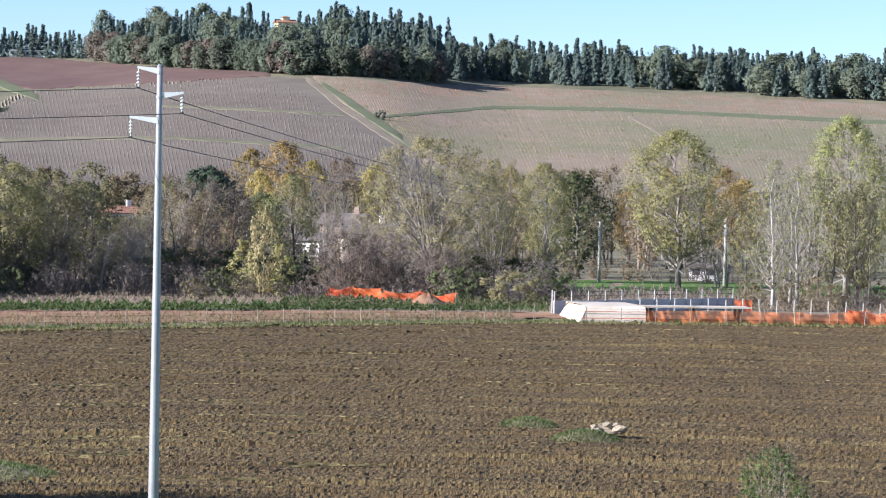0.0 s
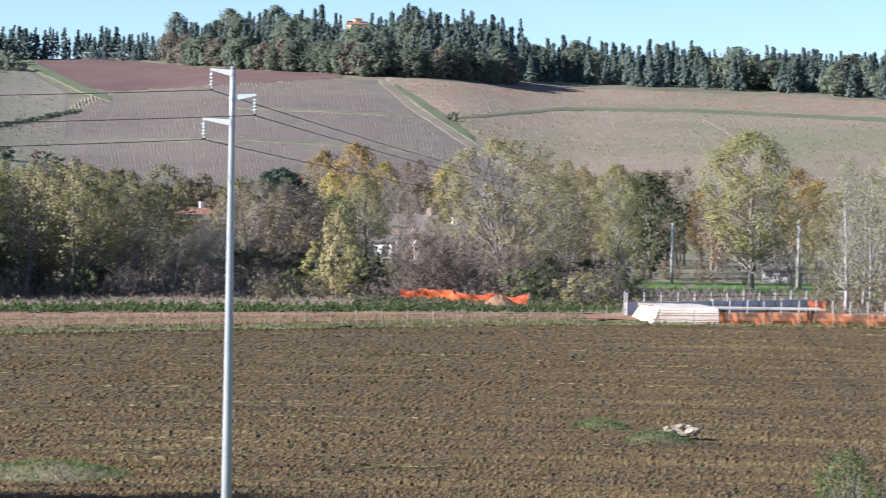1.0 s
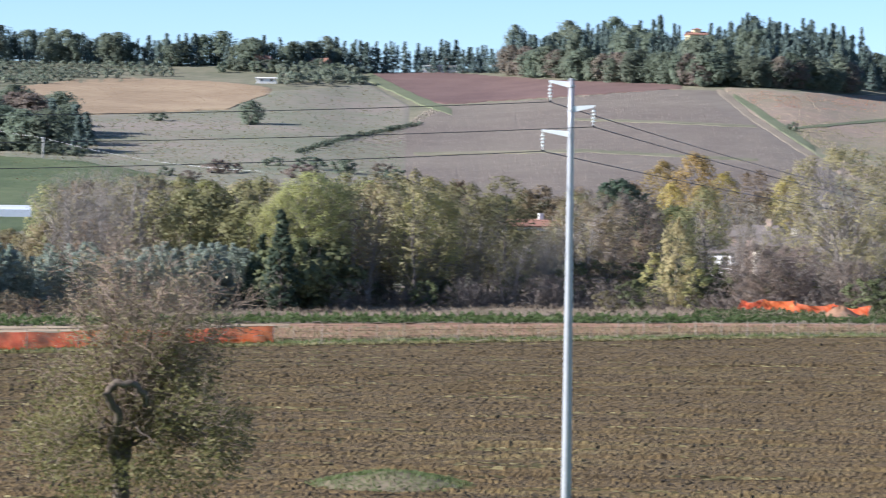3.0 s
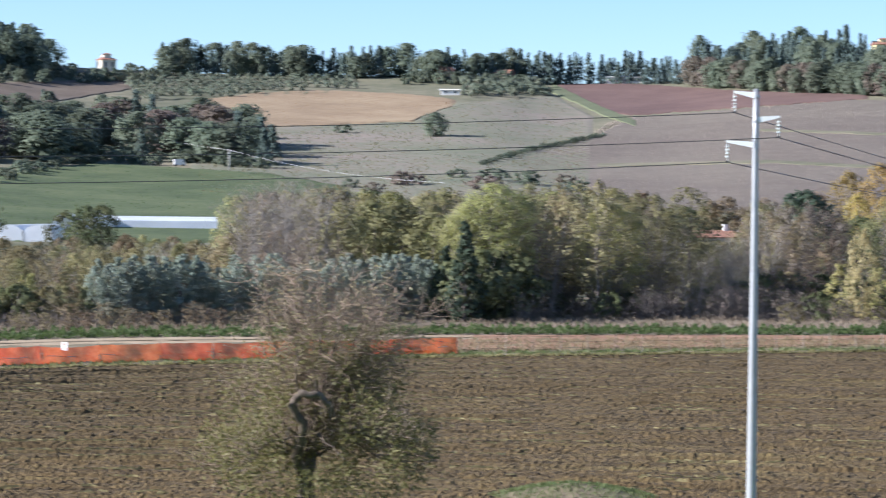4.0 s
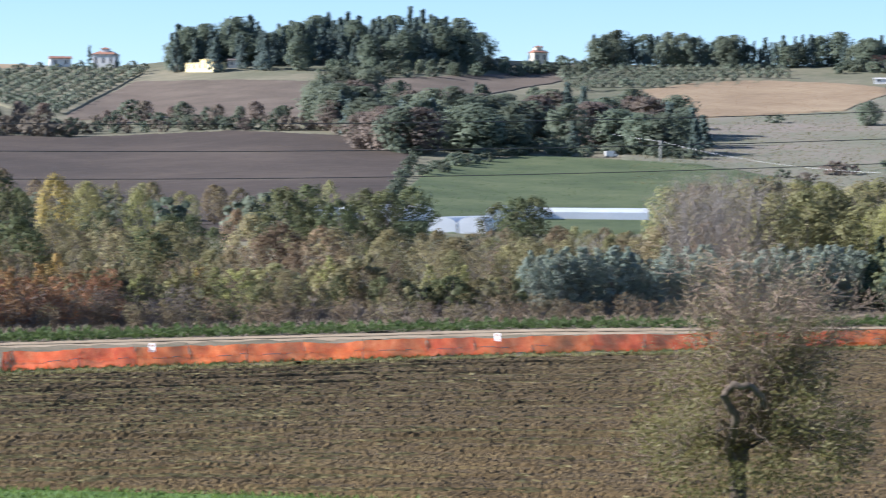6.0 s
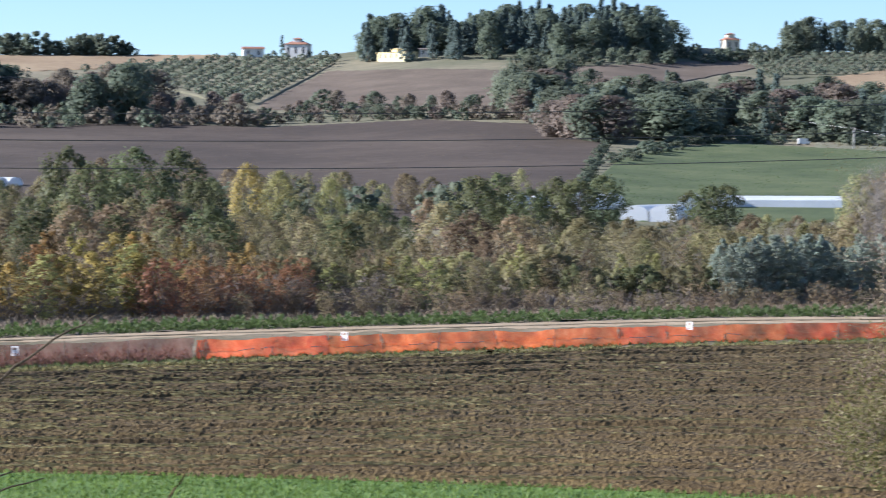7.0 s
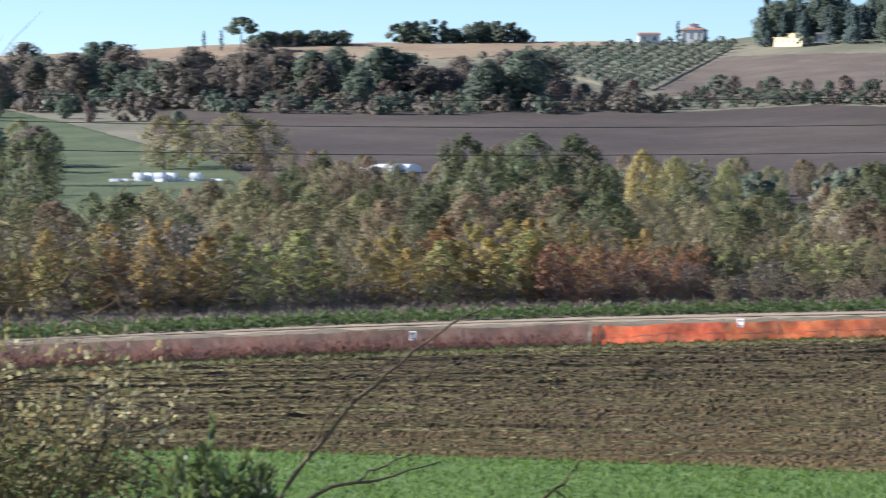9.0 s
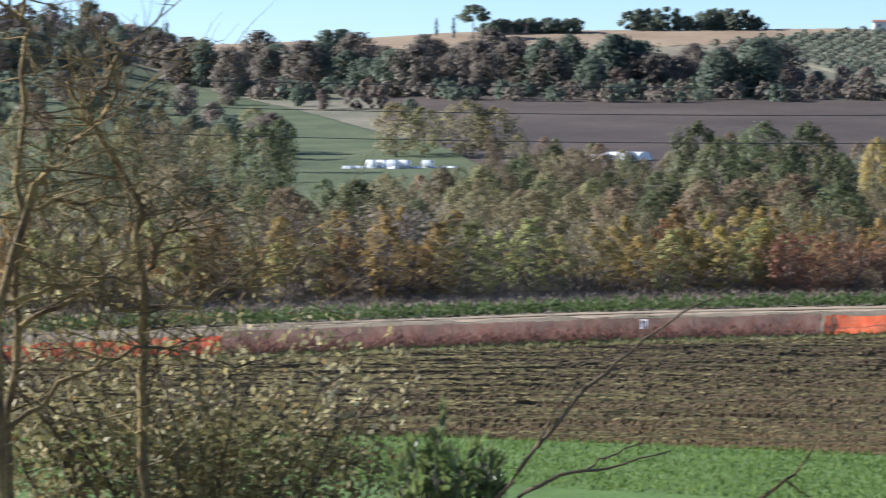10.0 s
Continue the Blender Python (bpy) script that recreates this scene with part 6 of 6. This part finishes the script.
def field_tree(az, d):
    """Old gnarled tree in the field: leaning trunk, a hollow loop of dead wood, ivy below and bare twigs above."""
    top = tagged(new("field_tree"), "old gnarled tree with ivy leaves and bare twigs", "tree")
    top.matrix_basis = Matrix.Translation(spot(az, d)) @ pose(0, 0, 0, 0, 0, az)
    r = np.random.default_rng(77)
    wood, twigs, ivy, pale, tips = Geo(), Geo(), Geo(), Geo(), []
    main = limb_path(wood, [(0, 0, -0.3), (-0.05, 0, 1.6), (0.15, 0, 2.4), (0.05, 0.1, 3.2)], 0.3, 0.17, r, 9, 0.02)
    loop = limb_path(wood, [(-0.1, -0.1, 1.5), (-0.35, -0.9, 2.3), (-0.12, -1.7, 3.2), (-0.5, -2.1, 4.0), (-0.2, -2.2, 4.35), (0.3, -2.2, 4.3), (0.72, -2.1, 4.0), (0.7, -1.9, 3.6)], 0.17, 0.075, r, 7, 0.02)
    boughs = [main, loop]
    for k in range(24):
        ang, lift = k * 2.4, r.uniform(2.0, 4.6)
        out = r.uniform(0.6, 2.5)
        e = (0.85 + 1.4 * out * math.cos(ang), out * math.sin(ang), min(8.3, 2.6 + lift * 1.2))
        mid = (e[0] * 0.45, e[1] * 0.45, 2.7 + lift * 0.5)
        boughs.append(limb_path(wood, [(0.05, 0, 2.6), mid, e], 0.06, 0.012, r, 5, 0.05))
    for k in range(14):
        ang = k * 2.4 + 0.7
        out, z1 = r.uniform(2.4, 3.5), r.uniform(1.5, 4.2)
        boughs.append(limb_path(wood, [(0, 0, 2.2), (out * 0.5 * math.cos(ang), out * 0.5 * math.sin(ang), z1 * 0.6 + 1.6), (0.4 + out * math.cos(ang), out * math.sin(ang), z1)], 0.06, 0.015, r, 5, 0.05))
    for b in boughs[2:]:
        for p in b[2:]:
            for _ in range(0 if p.y < -0.9 and -1.0 < p.x < 1.2 and p.z < 4.8 else 6):
                way = Vector((p.x, p.y, 1.6)) * 0.35 + Vector(r.normal(0, 0.7, 3))
                sprout(twigs, p, way, r.uniform(0.7, 1.5), 0.014, 1, r, tips)
    t = np.array([tuple(q) for q in tips])
    low = t[t[:, 2] < 6.2]
    pick = low[r.integers(0, len(low), 9500)] + r.normal(0, 0.2, (9500, 3))
    gap = (pick[:, 0] > -0.75) & (pick[:, 0] < 0.95) & (pick[:, 2] > 2.1) & (pick[:, 2] < 4.6) & (pick[:, 1] < -1.2)
    ivy.leaves(pick[~gap], 0.11, r, 0.7)
    ang, q = r.uniform(0, 6.283, 30000), np.sqrt(r.random(30000)) * 3.9
    zz = 0.6 + 4.8 * r.random(30000)
    ball = np.stack([q * np.cos(ang) + 0.4, q * np.sin(ang), zz], 1)
    lump = np.array([noise.noise(Vector(p) * 0.9) for p in ball])
    ball = ball[(lump > 0.0) & (((zz - 2.7) / 2.6) ** 2 + (q / 3.8) ** 2 < 1)]
    hollow = (ball[:, 0] > -0.75) & (ball[:, 0] < 0.95) & (ball[:, 2] > 2.1) & (ball[:, 2] < 4.6) & (ball[:, 1] < -1.2)
    ivy.leaves(ball[~hollow], 0.12, r, 0.7)
    pk = t[r.integers(0, len(t), 8000)] + r.normal(0, 0.12, (8000, 3))
    pale.leaves(pk, 0.09, r, 0.6)
    wood.make("trunk", BARK_OLD, top, smooth=True)
    tagged(twigs.make("twig_mass", TWIG, top), kind="stuff")
    tagged(ivy.make("ivy", L_IVY, top, "olive-green ivy leaves"), kind="stuff")
    tagged(pale.make("foliage", L_PALE, top, "pale dry leaves"), kind="stuff")


field_tree(14.72, 88)
near_bush = Kind("near_bush", "leafy green bush growing below the viewpoint", "bush", 5, 1.2, "round", 0.1, 130, 50, 0.065, L_LAUREL, BARK, 0.05, 6, 0.07, 4, 1)
near_bush.put(-6.5, 56, 5.0, 0.9)


def sight(az, el, d):
    return spot(az, d, EYE + d * math.tan(radians(el)))


def bare_tree_near():
    """Leafless lichen-covered boughs close to the viewpoint."""
    top = tagged(new("lichen_tree"), "leafless young tree with yellow lichen on its boughs", "tree")
    r = np.random.default_rng(5)
    d = 15.0
    wood, twigs, tips = Geo(), Geo(), []
    stems = [
        [(45.4, -22), (43.6, -12), (43.35, -6.9), (43.3, -4.5), (43.35, -2.5), (43.6, -0.8), (44.35, 0.6), (44.9, 1.5)],
        [(46.2, -22), (46.15, -7), (46.0, -3.5), (45.85, -0.5), (45.75, 2.3), (45.7, 3.4)],
        [(45.9, -21), (46.3, -3.4), (45.6, -0.6), (44.9, 0.1), (44.2, 1.3), (43.9, 2.1)],
        [(43.35, -2.5), (42.9, -1.6), (42.3, -0.8)],
        [(44.35, 0.6), (43.9, 1.6), (43.7, 2.2)],
        [(46.2, -3.0), (45.2, -2.7), (44.3, -2.45), (43.4, -2.6)],
        [(46.0, -3.5), (44.6, -2.9), (43.0, -3.1), (41.6, -2.8), (40.4, -2.4)],
        [(45.9, -1.2), (44.9, -0.95), (43.7, -0.85)],
        [(46.1, -5.5), (44.8, -4.4), (43.6, -3.9), (42.2, -3.7)],
    ]
    for k, s in enumerate(stems):
        dd = d + 0.35 * math.sin(k * 2.1)
        pts = [sight(a, e, dd) for a, e in s]
        thick = 0.036 if k == 0 else 0.03 if k < 3 else 0.016
        b = limb_path(wood, pts, thick, thick * 0.35, r, 7, 0.018)
        for p in b[6:] if k < 3 else b[2:]:
            for _ in range(2):
                sprout(twigs, p, Vector(r.normal(0, 0.7, 3)) + Vector((0, 0, 0.3)), r.uniform(0.25, 0.8), 0.006, 1, r, tips)
    wood.make("stem", BARK_LICHEN, top, smooth=True)
    tagged(twigs.make("twig_mass", BARK_LICHEN, top), kind="stuff")


bare_tree_near()


def pale_shrub():
    """Thin-leaved shrub in front of the field, denser towards its foot."""
    top = tagged(new("pale_shrub"), "sparse shrub with pale yellow-green drying leaves", "bush")
    r = np.random.default_rng(6)
    wood, leaves, tips = Geo(), Geo(), []
    foot = spot(42.5, 16.5)
    for k in range(26):
        az = 47.4 - 9.2 * (k + r.random()) / 26
        peak = -3.9 - 1.9 * max(0, (42.5 - az) / 5) + r.normal(0, 0.35)
        d = r.uniform(15.2, 17.5)
        tip = sight(az, peak, d)
        mid = foot.lerp(tip, 0.6) + Vector((0, 0, 0.25)) + Vector(r.normal(0, 0.15, 3))
        b = limb_path(wood, [foot + Vector(r.normal(0, 0.25, 3)), mid, tip], 0.018, 0.005, r, 4, 0.02)
        for p in b[3:]:
            for _ in range(3):
                sprout(wood, p, Vector(r.normal(0, 0.7, 3)) + Vector((0, 0, 0.25)), r.uniform(0.25, 0.55), 0.004, 1, r, tips, 0.3)
    t = np.array([tuple(q) for q in tips])
    pick = t[r.integers(0, len(t), 6500)] + r.normal(0, 0.035, (6500, 3))
    leaves.leaves(pick[:4200], 0.052, r, 0.6)
    ochre = Geo().leaves(pick[5700:], 0.05, r, 0.6)
    tagged(ochre.make("ochre_foliage", L_YELLOW, top, "ochre yellow leaves"), kind="stuff")
    low = t[t[:, 2] < np.median(t[:, 2]) + 0.15]
    under = Geo().leaves(low[r.integers(0, len(low), 9500)] + r.normal(0, 0.1, (9500, 3)), 0.052, r, 0.6)
    tagged(under.make("inner_foliage", L_IVY, top, "olive-brown inner leaves"), kind="stuff")
    tagged(wood.make("twig_mass", BARK_OLD, top), kind="stuff")
    tagged(leaves.make("foliage", L_PALE, top), kind="stuff")


pale_shrub()


def laurel_bush(az, d, top_el):
    top = tagged(new("laurel_bush"), "glossy dark green laurel with upright leaves", "bush")
    r = np.random.default_rng(9)
    base, crest = spot(az, d), sight(az, top_el, d)
    h = crest.z - base.z
    top.matrix_basis = Matrix.Translation(base) @ pose(0, 0, 0, 0, 0, az)
    wood = Geo()
    v, f = [], []
    for k in range(64):
        u = r.uniform(-0.34, 0.34)
        w = r.uniform(-0.3, 0.3)
        z = h * (1 - 0.10 * (u / 0.3) ** 2) * r.uniform(0.82, 1.0) - 0.05
        wood.tube([(u * 0.2, w * 0.2, -0.1), (u * 0.7, w * 0.7, z * 0.6), (u, w, z)], [0.012, 0.009, 0.005], 4)
        for j in range(18):
            p = Vector((u, w, z - 0.032 * j)) + Vector(r.normal(0, 0.012, 3))
            a = Vector((r.normal(0, 0.55), r.normal(0, 0.55), r.uniform(0.35, 1.0))).normalized()
            side = a.cross(Vector(r.normal(0, 1, 3))).normalized()
            up = a.cross(side)
            ln, wd = r.uniform(0.085, 0.13), r.uniform(0.019, 0.028)
            i = len(v)
            v += [p, p + a * ln * 0.4 + side * wd + up * 0.006, p + a * ln, p + a * ln * 0.4 - side * wd + up * 0.006, p + a * ln * 0.45 - up * 0.004]
            f += [(i, i + 1, i + 4), (i + 1, i + 2, i + 4), (i + 2, i + 3, i + 4), (i + 3, i, i + 4)]
    wood.make("stem", BARK_DARK, top)
    tagged(part("foliage", v, f, L_GLOSSY, top), kind="stuff")


laurel_bush(37.15, 15.0, -5.15)


def bare_shoot():
    """Long thin leafless shoots arching up in front of the field."""
    r = np.random.default_rng(12)
    for label, stems in (("long dark leafless shoot with side twigs", [
            [(37.2, -16), (36.1, -6.9), (35.35, -5.9), (34.3, -4.65), (33.2, -3.7), (32.2, -3.05), (31.4, -2.6)],
            [(34.3, -4.65), (33.8, -4.3), (33.45, -4.2)],
            [(35.35, -5.9), (34.9, -5.0), (34.35, -4.55)]]),
            ("thin dark twig arching sideways", [[(36.6, -16), (35.8, -6.95), (34.8, -6.45), (33.9, -6.3), (32.6, -5.95)], [(34.4, -6.4), (33.9, -6.1), (33.2, -5.8)]]),
            ("pale forked twig rising from below", [[(31.8, -16), (30.9, -6.95), (30.1, -6.4), (29.6, -5.7)], [(30.3, -6.55), (29.9, -6.75), (29.7, -6.95)]])):
        top = tagged(new("bare_shoot"), label, "twig", "bare shoots")
        for k, s in enumerate(stems):
            g = Geo()
            limb_path(g, [sight(a, e, 14.0) for a, e in s], 0.017 if k == 0 else 0.008, 0.0035, r, 6, 0.006)
            g.make("stem" if k == 0 else "side_twig", BARK_LICHEN if "pale" in label else BARK_SHOOT, top, smooth=True)


bare_shoot()
